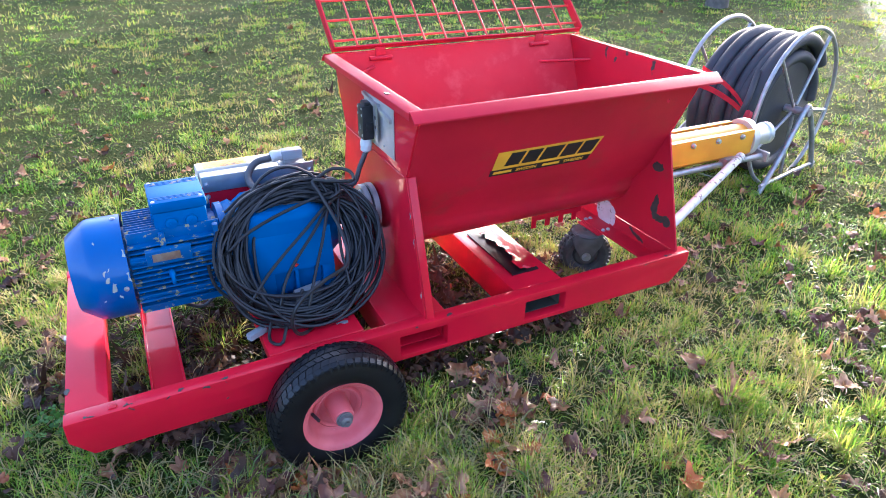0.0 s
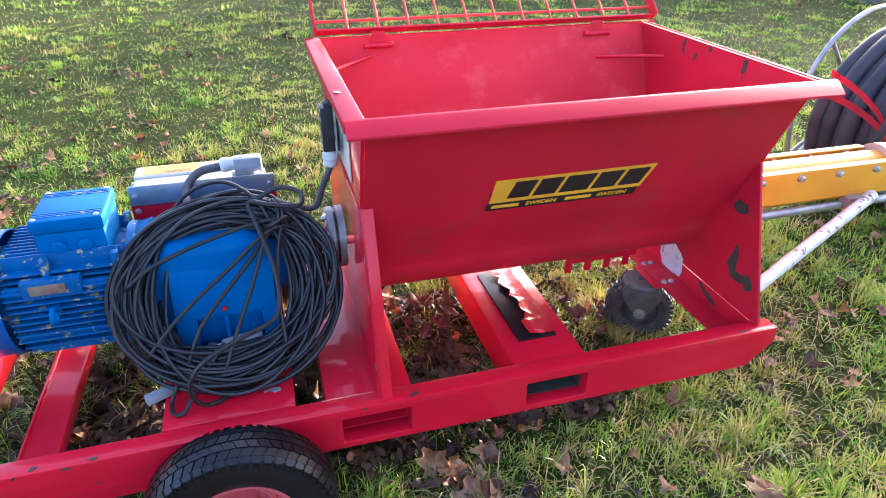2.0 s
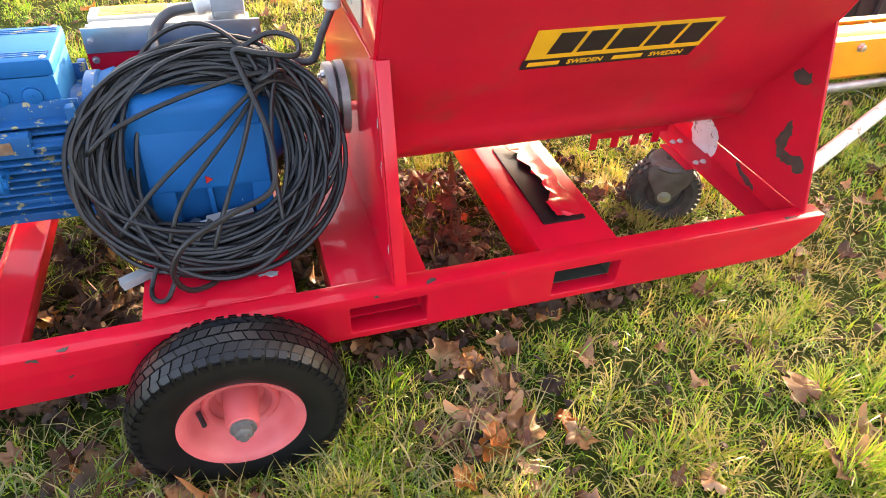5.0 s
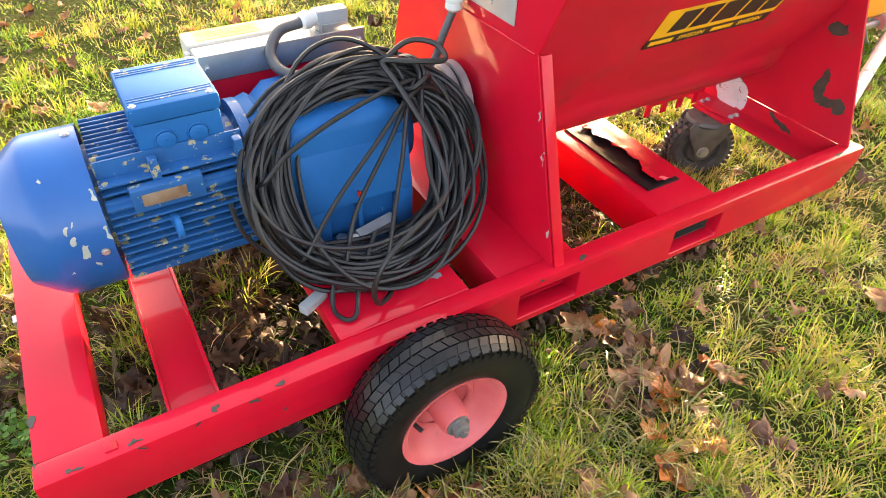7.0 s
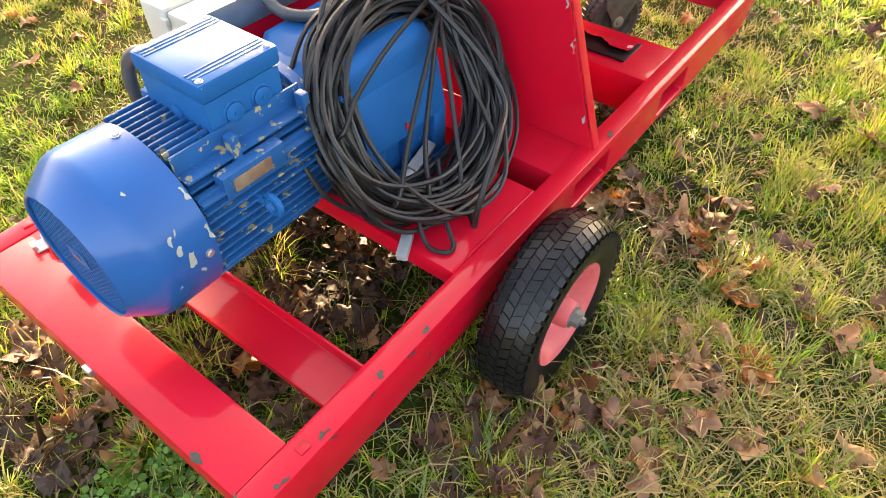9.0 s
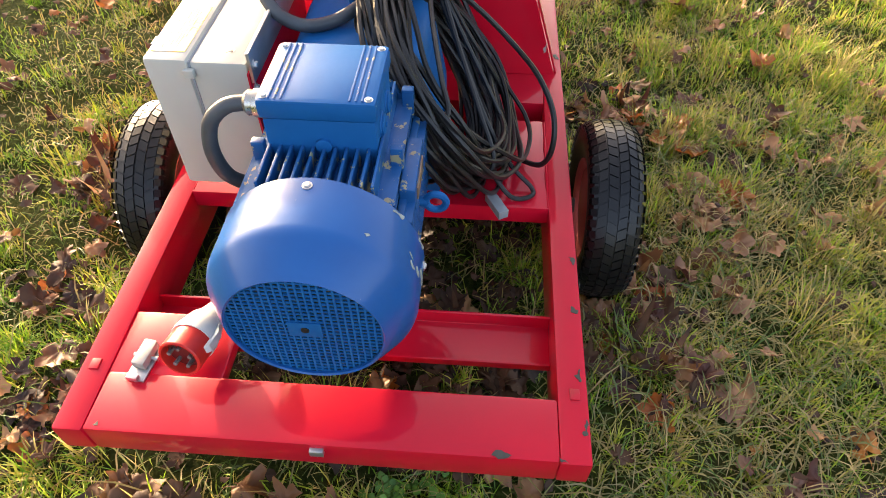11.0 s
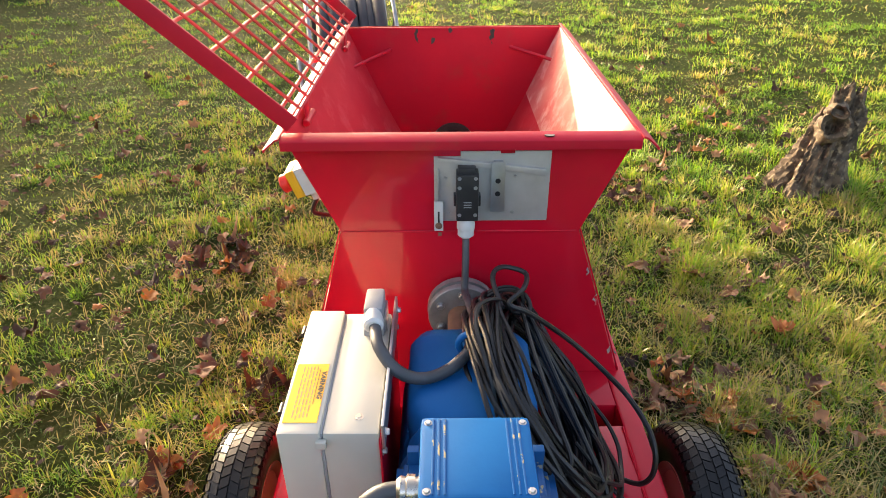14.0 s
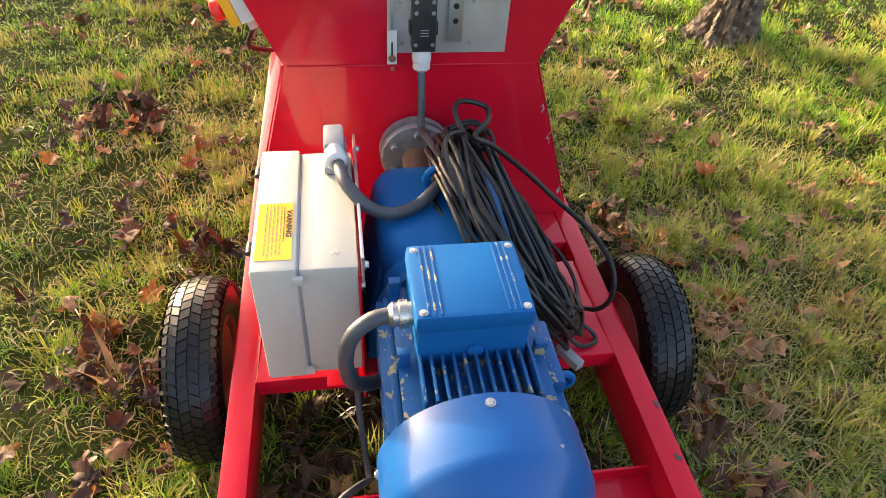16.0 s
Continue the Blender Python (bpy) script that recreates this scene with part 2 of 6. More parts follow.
def soil_noise(scale, detail=6):
    t = sn.new("ShaderNodeTexNoise")
    t.inputs["Scale"].default_value, t.inputs["Detail"].default_value, t.inputs["Roughness"].default_value = scale, detail, 0.62
    sl.new(sgeo.outputs["Position"], t.inputs["Vector"])
    return t.outputs["Fac"]


def soil_ramp(fac, stops):
    r = sn.new("ShaderNodeValToRGB")
    for i, (p, c) in enumerate(stops):
        e = r.color_ramp.elements[i] if i < 2 else r.color_ramp.elements.new(p)
        e.position, e.color = p, (*c, 1)
    sl.new(fac, r.inputs["Fac"])
    return r.outputs["Color"]


grain = soil_ramp(soil_noise(55), [(0.34, (0.008, 0.006, 0.003)), (0.80, (0.13, 0.105, 0.045)), (0.50, (0.020, 0.017, 0.008)), (0.64, (0.055, 0.056, 0.016))])
broad = soil_ramp(soil_noise(1.7, 4), [(0.36, (0.025, 0.060, 0.007)), (0.66, (0.085, 0.090, 0.022)), (0.5, (0.050, 0.085, 0.011))])
smix = sn.new("ShaderNodeMix")
smix.data_type, smix.inputs["Factor"].default_value = "RGBA", 0.42
sl.new(grain, smix.inputs["A"])
sl.new(broad, smix.inputs["B"])
sl.new(smix.outputs["Result"], sn["Principled BSDF"].inputs["Base Color"])
sn["Principled BSDF"].inputs["Roughness"].default_value = 0.9
sn["Principled BSDF"].inputs["Specular IOR Level"].default_value = 0.05
sb = sn.new("ShaderNodeBump")
sb.inputs["Strength"].default_value, sb.inputs["Distance"].default_value = 0.9, 0.03
sl.new(soil_noise(38), sb.inputs["Height"])
sl.new(sb.outputs["Normal"], sn["Principled BSDF"].inputs["Normal"])


# ---- mesh helpers ----
def link_mesh(name, bm, mat, smooth=True):
    me = bpy.data.meshes.new(name)
    bmesh.ops.recalc_face_normals(bm, faces=bm.faces)
    bm.to_mesh(me)
    bm.free()
    me.materials.append(mat)
    for p in me.polygons:
        p.use_smooth = smooth
    if smooth:
        me.set_sharp_from_angle(angle=radians(38))
    return me


def part(name, bm, mat, parent=None, label="", smooth=True):
    """One mesh object of a thing or a part; its mesh is given in the world's place."""
    ob = new(name, link_mesh(name, bm, mat, smooth))
    if parent is not None:
        ob.parent = parent
        ob.matrix_parent_inverse = parent_world(parent).inverted()
    if label:
        ob["label"] = label
    return ob


def parent_world(ob):
    m = ob.matrix_basis.copy()
    while ob.parent:
        m = ob.parent.matrix_basis @ ob.matrix_parent_inverse @ m
        ob = ob.parent
    return m


def thing(name, place, label, category, group="", kind=""):
    ob = new(name)
    ob.empty_display_size = 0.05
    ob.matrix_basis = pose(*place)
    return tagged(ob, label, category, group, kind)


def soften(bm, width, segments=2, angle=35):
    edges = [e for e in bm.edges if len(e.link_faces) == 2 and e.calc_face_angle(0) > radians(angle)]
    if edges and width > 0:
        bmesh.ops.bevel(bm, geom=edges, offset=width, segments=segments, affect="EDGES", profile=0.6, clamp_overlap=True)
    return bm


def box(x0, x1, y0, y1, z0, z1, bevel=0.003, bm=None, m=None):
    out = bmesh.new()
    bmesh.ops.create_cube(out, size=1, matrix=Matrix.Translation(((x0 + x1) / 2, (y0 + y1) / 2, (z0 + z1) / 2)) @ Matrix.Diagonal((x1 - x0, y1 - y0, z1 - z0, 1)))
    soften(out, bevel)
    if m is not None:
        out.transform(m)
    return merge(bm, out)


def merge(bm, other):
    if bm is None:
        return other
    me = bpy.data.meshes.new("tmp")
    other.to_mesh(me)
    other.free()
    bm.from_mesh(me)
    bpy.data.meshes.remove(me)
    return bm


def prism(outline, depth, place, bevel=0.002, bm=None):
    """A flat outline (u, v) made depth thick; place(u, v, w) gives the world's point."""
    out = bmesh.new()
    a = [out.verts.new(place(u, v, 0)) for u, v in outline]
    b = [out.verts.new(place(u, v, depth)) for u, v in outline]
    out.faces.new(a)
    out.faces.new(b[::-1])
    for i in range(len(a)):
        j = (i + 1) % len(a)
        out.faces.new((a[i], a[j], b[j], b[i]))
    bmesh.ops.recalc_face_normals(out, faces=out.faces)
    soften(out, bevel)
    return merge(bm, out)


def cellplate(us, vs, gone, depth, place, bevel=0.002, bm=None):
    """A plate of cells between the lines us and vs, with the cells (i, j) in gone left open."""
    out = bmesh.new()
    cells = {(i, j) for i in range(len(us) - 1) for j in range(len(vs) - 1)} - set(gone)
    made = {}

    def v(i, j, k):
        if (i, j, k) not in made:
            made[i, j, k] = out.verts.new(place(us[i], vs[j], depth * k))
        return made[i, j, k]

    for i, j in sorted(cells):
        out.faces.new((v(i, j, 0), v(i + 1, j, 0), v(i + 1, j + 1, 0), v(i, j + 1, 0)))
        out.faces.new((v(i, j, 1), v(i, j + 1, 1), v(i + 1, j + 1, 1), v(i + 1, j, 1)))
        for (di, dj), (p, q) in {(-1, 0): ((0, 0), (0, 1)), (1, 0): ((1, 0), (1, 1)), (0, -1): ((0, 0), (1, 0)), (0, 1): ((0, 1), (1, 1))}.items():
            if (i + di, j + dj) not in cells:
                a, b = (i + p[0], j + p[1]), (i + q[0], j + q[1])
                out.faces.new((v(*a, 0), v(*b, 0), v(*b, 1), v(*a, 1)))
    bmesh.ops.recalc_face_normals(out, faces=out.faces)
    bmesh.ops.dissolve_limit(out, angle_limit=radians(1), verts=out.verts, edges=out.edges)
    soften(out, bevel)
    return merge(bm, out)


def lathe(profile, segs, m, bm=None, closed=False):
    """Turns a profile of (along, radius) round the x axis, then places it by m."""
    out = bmesh.new()
    rings = []
    for a, r in profile:
        if r < 1e-5:
            rings.append([out.verts.new((a, 0, 0))])
        else:
            rings.append([out.verts.new((a, r * math.cos(2 * math.pi * k / segs), r * math.sin(2 * math.pi * k / segs))) for k in range(segs)])
    pairs = list(zip(rings, rings[1:])) + ([(rings[-1], rings[0])] if closed else [])
    for p, q in pairs:
        for k in range(segs):
            j = (k + 1) % segs
            vs = [p[k % len(p)], p[j % len(p)], q[j % len(q)], q[k % len(q)]]
            vs = list(dict.fromkeys(vs))
            if len(vs) > 2:
                out.faces.new(vs)
    bmesh.ops.recalc_face_normals(out, faces=out.faces)
    out.transform(m)
    return merge(bm, out)


def axis_to(a, b):
    """A matrix whose x axis runs from a towards b, standing at a."""
    d = Vector(b) - Vector(a)
    return Matrix.Translation(a) @ d.to_track_quat("X", "Z").to_matrix().to_4x4()


def rod(a, b, r, segs=12, bm=None, bevel=0.0):
    length = (Vector(b) - Vector(a)).length
    c = min(bevel, r * 0.5)
    prof = [(0, 0), (0, r - c), (c, r), (length - c, r), (length, r - c), (length, 0)] if c else [(0, 0), (0, r), (length, r), (length, 0)]
    return lathe(prof, segs, axis_to(a, b), bm)


def curve_points(pts, steps=8, closed=False):
    """A smooth line through the given points."""
    p = [Vector(q) for q in pts]
    n = len(p)
    out = []
    for i in range(n if closed else n - 1):
        p0 = p[(i - 1) % n] if closed or i > 0 else p[0] * 2 - p[1]
        p1, p2 = p[i], p[(i + 1) % n]
        p3 = p[(i + 2) % n] if closed or i + 2 < n else p2 * 2 - p1
        for k in range(steps):
            t = k / steps
            out.append(0.5 * ((2 * p1) + (p2 - p0) * t + (2 * p0 - 5 * p1 + 4 * p2 - p3) * t * t + (3 * p1 - p0 - 3 * p2 + p3) * t ** 3))
    if not closed:
        out.append(p[-1])
    return out


def tube(pts, r, sides=8, steps=8, closed=False, bm=None, smooth=True):
    """A round tube along a line of points."""
    line = curve_points(pts, steps, closed) if smooth else [Vector(q) for q in pts]
    out = bm or bmesh.new()
    n = len(line)
    side = None
    rings = []
    for i, c in enumerate(line):
        t = (line[(i + 1) % n] - line[i - 1]) if closed else (line[min(i + 1, n - 1)] - line[max(i - 1, 0)])
        t.normalize()
        if side is None:
            side = t.orthogonal().normalized()
        side = (side - t * side.dot(t)).normalized()
        up = t.cross(side)
        rad = r(i / (n - 1)) if callable(r) else r
        rings.append([out.verts.new(c + rad * (math.cos(2 * math.pi * k / sides) * side + math.sin(2 * math.pi * k / sides) * up)) for k in range(sides)])
    for i in range(n if closed else n - 1):
        a, b = rings[i], rings[(i + 1) % n]
        shift = 0
        if closed and i == n - 1:
            shift = min(range(sides), key=lambda s: (a[0].co - b[s].co).length)
        for k in range(sides):
            out.faces.new((a[k], a[(k + 1) % sides], b[(k + 1 + shift) % sides], b[(k + shift) % sides]))
    if not closed:
        out.faces.new(rings[0][::-1])
        out.faces.new(rings[-1])
    return out


def bolt(p, d, r=0.008, h=0.007, bm=None):
    """A hexagon bolt head at p that stands out along d, with a washer."""
    p, d = Vector(p), Vector(d).normalized()
    m = axis_to(p - d * 0.001, p + d)
    bm = lathe([(0, 0), (0, r * 1.35), (0.003, r * 1.35), (0.003, 0)], 16, m, bm)
    return lathe([(0.003, 0), (0.003, r), (h, r), (h + 0.0015, r * 0.75), (h + 0.0015, 0)], 6, m, bm)


def ground_z(x, y):
    """Nearly level lawn with small humps, pressed down under the two road wheels."""
    rise = 0.0095 * min(max(x - 1.0, -1.5), 2.5) - 0.004 * min(max(y, -2.0), 2.0)
    dent = 0.0
    for wy in (-0.092, 0.930):
        dent += 0.058 * math.exp(-((x - 0.705) / 0.17) ** 2 - ((y - wy) / 0.13) ** 2)
    v = Vector((x * 1.3, y * 1.3, 0.3))
    return 0.084 + rise - dent + 0.016 * noise.noise(v) + 0.020 * noise.noise(v * 4.1) + 0.010 * noise.noise(v * 10.7)


# ---- ground ----
def build_ground():
    n = 190
    s = [math.copysign(400 * (abs(t) ** 4.2) + 3.4 * abs(t), t) for t in np.linspace(-1, 1, n)]
    verts = [(1.0 + a, 0.4 + b, ground_z(1.0 + a, 0.4 + b)) for b in s for a in s]
    faces = [(j * n + i, j * n + i + 1, (j + 1) * n + i + 1, (j + 1) * n + i) for j in range(n - 1) for i in range(n - 1)]
    me = bpy.data.meshes.new("ground")
    me.from_pydata(verts, [], faces)
    me.materials.append(soil)
    for p in me.polygons:
        p.use_smooth = True
    return tagged(new("ground", me), "damp autumn lawn with bare soil showing between tufts", "lawn", kind="structure")


build_ground()

# ---- trailer: chassis and hopper ----
TOP = 0.36
CY = 0.44
trailer = thing("pump_trailer", (1.05, 0.425, 0.02), "red steel pump trailer with an open hopper on grass", "trailer")


def sag(x):
    """The rails droop a little towards the rear end."""
    return -0.0125 * max(0.0, 1.0 - x / 0.945)


def rail_place(y0):
    def place(u, v, w):
        if u <= 0.013:
            v = TOP - (TOP - v) * 0.52
        if u >= 2.149:
            v = TOP - (TOP - v) * 0.42
        return (u, y0 + w, v + sag(u))
    return place


for y0 in (0.0, 0.80):
    bm = cellplate([0.012, 0.062, 0.945, 1.11, 1.41, 1.576, 2.075, 2.15], [0.24, 0.258, 0.33, TOP], [(2, 1), (4, 1)], 0.05, rail_place(y0), 0.006)
    part("side_rail", bm, RED, trailer)
for x0, x1 in ((0.915, 1.122), (1.389, 1.588)):
    p0, p1 = (0.945, 1.11) if x0 < 1.2 else (1.41, 1.576)
    bm = cellplate([x0, p0, p1, x1], [0.245, 0.26, 0.328, 0.357], [(1, 1)], 0.752, lambda u, v, w: (u, 0.049 + w, v), 0.004)
    part("fork_tube", bm, RED, trailer)
    # only the second pocket gets a dark lining; the first stays red
    if x0 > 1.2:
        bm = cellplate([p0 + 0.0005, p0 + 0.0025, p1 - 0.0025, p1 - 0.0005], [0.2605, 0.2625, 0.3255, 0.3275], [(1, 1)], 0.78, lambda u, v, w: (u, 0.035 + w, v), 0)
        part("tube_liner", bm, DARK_STEEL, trailer, "dark lining inside the fork pocket")
part("rear_beam", box(0.015, 0.122, 0.0495, 0.8005, 0.279, 0.3468, 0.006), RED, trailer)
part("corner_plate", box(0.118, 0.246, 0.605, 0.8005, 0.320, 0.3462, 0.004), RED, trailer)
bm = prism([(0.222, 0.267), (0.318, 0.267), (0.318, 0.304), (0.312, 0.304), (0.312, 0.275), (0.228, 0.275), (0.228, 0.284), (0.222, 0.284)], 0.752, lambda u, v, w: (u, 0.049 + w, v), 0.0015)
part("cross_channel", bm, RED, trailer)
bm = prism([(0.55, 0.315), (0.556, 0.315), (0.556, 0.350), (0.838, 0.350), (0.838, 0.315), (0.845, 0.315), (0.845, 0.3575), (0.55, 0.3575)], 0.752, lambda u, v, w: (u, 0.049 + w, v), 0.003)
part("motor_plate", bm, RED, trailer)
part("axle", rod((0.705, -0.03, 0.224), (0.705, 0.88, 0.224), 0.018, 16), DARK_STEEL, trailer)
for y in (0.01, 0.80):
    part("axle_bracket", box(0.675, 0.735, y, y + 0.04, 0.20, 0.245, 0.004), RED, trailer)
# rear stubs, a small tab on each rear corner and weld beads on the rails
for y in (0.022, 0.826):
    part("corner_lug", box(0.120, 0.140, y - 0.008, y + 0.008, 0.347, 0.3530, 0.001), RED_WORN, trailer)
part("bracket", box(0.007, 0.017, 0.415, 0.437, 0.323, 0.338, 0.001), STEEL, trailer, "small bright metal clip")


def weld(points, r=0.0032):
    pts = curve_points(points, 14)
    bm = bmesh.new()
    tube(pts, lambda t: r * (0.8 + 0.35 * math.sin(t * 160)), 6, 1, bm=bm, smooth=False)
    return bm


for y in (0.052, 0.798):
    part("weld_seam", weld([(0.555, y, 0.3565), (0.70, y, 0.3578), (0.84, y, 0.3590)]), RED, trailer)

# hopper
X0, X1 = 1.047, 2.098


def section(off):
    c, r = (CY, 0.552), 0.130 - off
    s = [(0.057 + off * 0.9, 1.027), (0.163 + off, 0.79), (0.236 + off, 0.640)]
    arc = [(c[0] - r * math.cos(a), c[1] - r * math.sin(a)) for a in np.linspace(radians(0), radians(180), 17)]
    return s + arc + [(2 * CY - u, v) for u, v in reversed(s)]


outer, inner = section(0.0), section(0.005)
bm = prism(outer + inner[::-1], X1 - X0 - 0.002, lambda u, v, w: (X0 + 0.001 + w, u, v), 0.0)
hopper = part("hopper_trough", bm, RED_WORN, trailer, "dull red folded hopper sides with a rounded trough")
hopper.data.materials.append(FILM_AND_HAZE)
hopper.data.materials.append(FILM_AND_GLARE)
for p in hopper.data.polygons:
    inward = Vector((0, CY - p.center.y, 0.85 - p.center.z))
    inside = abs(p.normal.x) < 0.5 and p.normal.dot(inward) > 0
    # The near inner wall takes the paler colour that holds the painted sun glare.
    p.material_index = (2 if p.center.y < 0.17 else 1) if inside else 0
plate = [(0.020, TOP - 0.002), (0.163, 0.79), (0.055, 1.029), (0.825, 1.029), (0.717, 0.79), (0.834, TOP - 0.002)]
low = [(0.052, 0.303), (0.052, TOP - 0.004), (0.798, TOP - 0.004), (0.798, 0.303)]
for x, name, mat in ((X0 - 0.008, "rear_plate", RED), (X1, "front_plate", RED_WORN)):
    bm = prism(plate, 0.008, lambda u, v, w: (x + w, u, v), 0.0)
    bmesh.ops.bisect_plane(bm, geom=bm.verts[:] + bm.edges[:] + bm.faces[:], plane_co=(0, 0, 0.79), plane_no=(0, 0, 1))
    part(name, soften(bm, 0.0015), mat, trailer)
part("front_skirt", prism(low, 0.008, lambda u, v, w: (X1 + w, u, v), 0.0), RED_WORN, trailer)
# folded edges along the rear legs
for s in (0, 1):
    e = [(0.018, TOP), (0.161, 0.79)] if s == 0 else [(0.836, TOP), (0.719, 0.79)]
    d = 0.004 if s == 0 else -0.004
    bm = prism([(0, 0), (0.026, 0), (0.026, 0.004), (0, 0.004)], 1, lambda u, v, w: (X0 + u - 0.004, e[0][0] + (e[1][0] - e[0][0]) * w + math.copysign(v, -d), e[0][1] + (e[1][1] - e[0][1]) * w), 0.001)
    part("leg_flange", bm, RED, trailer)
part("weld_seam", weld([(X0 - 0.010, 0.17, 0.79), (X0 - 0.0105, 0.44, 0.79), (X0 - 0.010, 0.71, 0.79)], 0.0028), RED, trailer)
part("front_beam", prism([(2.020, 0.296), (2.106, 0.296), (2.106, 0.303), (2.020, 0.303)], 0.752, lambda u, v, w: (u, 0.049 + w, v), 0.0015), RED_WORN, trailer)

# rim: a folded lip round the top
steep = [(0.0, 1.031), (0.010, 1.0285), (0.037, 1.006), (0.037, 1.000), (0.034, 1.000), (0.034, 1.003), (0.009, 1.0245), (0.0, 1.026)]
flat = [(0.0, 1.031), (0.033, 1.0265), (0.037, 1.023), (0.037, 1.003), (0.034, 1.003), (0.033, 1.0215), (0.0, 1.026)]
XA, YA, XB, YB = 1.042, 0.057, 2.113, 0.823
part("rim", prism(steep, XB - XA + 0.074, lambda u, v, w: (XA - 0.037 + w, YA - u, v), 0.001), RED_WORN, trailer, "outward folded red hopper rim with worn edges")
part("rim", prism(steep, XB - XA + 0.074, lambda u, v, w: (XA - 0.037 + w, YB + u, v), 0.001), RED_WORN, trailer, "outward folded red hopper rim with worn edges")
part("rim", prism(flat, YB - YA - 0.001, lambda u, v, w: (XA - u, YA + 0.0005 + w, v), 0.001), RED_WORN, trailer, "outward folded red hopper rim with worn edges")
part("rim", prism(steep, YB - YA - 0.001, lambda u, v, w: (XB + u, YA + 0.0005 + w, v), 0.001), RED_WORN, trailer, "outward folded red hopper rim with worn edges")
part("rim_hole", lathe([(0, 0), (0, 0.011), (0.002, 0.011), (0.002, 0)], 20, pose(1.022, 0.252, 1.0278, 0, -82, 0)), STICKER_BLACK, trailer)
# corner braces for the grate
for a, b in (((1.918, 0.785, 0.936), (2.100, 0.666, 0.952)), ((1.990, 0.094, 0.938), (2.100, 0.235, 0.960)), ((1.045, 0.68, 0.962), (1.19, 0.800, 0.975))):
    part("brace_rod", rod(a, b, 0.006, 10), RED_WORN, trailer)
part("outlet_ring", lathe([(0, 0.058), (0, 0.082), (-0.012, 0.082), (-0.012, 0.058)], 32, Matrix.Translation((2.097, CY, 0.595)), closed=True), DARK_STEEL, trailer, "dark steel ring round the pump outlet")
part("outlet", lathe([(-0.004, 0), (-0.004, 0.060), (-0.001, 0.060), (-0.001, 0)], 32, Matrix.Translation((2.096, CY, 0.595))), STICKER_BLACK, trailer, "black open mouth of the pump pipe")
# notched bracket below the trough
part("notched_bracket", cellplate([1.715 + 0.0225 * i for i in range(12)], [0.345, 0.378, 0.424], [(i, 0) for i in (1, 2, 4, 5, 7, 8, 10)], 0.005, lambda u, v, w: (u, 0.438 + w, v), 0.001), RED, trailer)


def patch(points, place, mat, name, parent, label=""):
    """A thin uneven patch on a surface: chipped paint, a torn label or a stain."""
    bm = bmesh.new()
    pts = curve_points([(u, v, 0) for u, v in points], 4, True)
    pts = [(p.x + 0.010 * noise.noise(p * 75) + 0.005 * noise.noise(p * 210), p.y + 0.010 * noise.noise(p * 75 + Vector((5, 1, 2))) + 0.005 * noise.noise(p * 210 + Vector((3, 0, 2))), 0) for p in pts]
    a = [bm.verts.new(place(u, v, 0.0)) for u, v, _ in pts]
    b = [bm.verts.new(place(u, v, 0.0008)) for u, v, _ in pts]
    bm.faces.new(b)
    for i in range(len(a)):
        j = (i + 1) % len(a)
        bm.faces.new((a[i], a[j], b[j], b[i]))
    return part(name, bm, mat, parent, label, smooth=False)


def on_front(u, v, w):
    return (X1 - 0.0006 - w, u, v)


def on_front_up(u, v, w):
    return (X1 - 0.0006 - w, u, v)


patch([(0.172, 0.535), (0.158, 0.535), (0.150, 0.500), (0.152, 0.470), (0.125, 0.462), (0.098, 0.475), (0.076, 0.462), (0.072, 0.440), (0.095, 0.432), (0.115, 0.440), (0.145, 0.430), (0.172, 0.445), (0.186, 0.480), (0.178, 0.510)], on_front, DARK_STEEL, "paint_chip", trailer, "bare dark patch in the red paint")
patch([(0.155, 0.655), (0.185, 0.665), (0.215, 0.645), (0.20, 0.628), (0.165, 0.632)], on_front, DARK_STEEL, "paint_chip", trailer, "bare dark patch in the red paint")
patch([(0.265, 0.345), (0.285, 0.352), (0.26, 0.328), (0.21, 0.312), (0.185, 0.310), (0.205, 0.326)], on_front, DARK_STEEL, "paint_chip", trailer, "bare dark patch in the red paint")
patch([(0.372, 0.318), (0.380, 0.372), (0.410, 0.398), (0.468, 0.402), (0.494, 0.350), (0.478, 0.312), (0.43, 0.296)], on_front, PIPE_WHITE, "paint_chip", trailer, "pale torn remnant of a label")
for y0, z0, h in ((0.571, 1.000, 0.045), (0.511, 0.985, 0.022), (0.301, 0.996, 0.050), (0.45, 1.016, 0.012)):
    patch([(y0, z0 - h / 2), (y0 + 0.008, z0), (y0 + 0.004, z0 + h / 2), (y0 - 0.007, z0 + h / 3), (y0 - 0.005, z0 - h / 4)], on_front_up, DARK_STEEL, "paint_chip", trailer)
for x, y, s in ((0.165, 0.012, 0.010), (0.42, 0.010, 0.007), (0.30, 0.013, 0.005), (1.12, 0.012, 0.010), (2.05, 0.012, 0.016), (0.07, 0.008, 0.008)):
    patch([(x - s, y - 0.004), (x + s, y - 0.003), (x + s * 0.8, y + 0.004), (x - s * 0.7, y + 0.003)], lambda u, v, w: (u, v, TOP + sag(u) + 0.0006 + w), DARK_STEEL, "paint_chip", trailer)
rngc = random.Random(31)
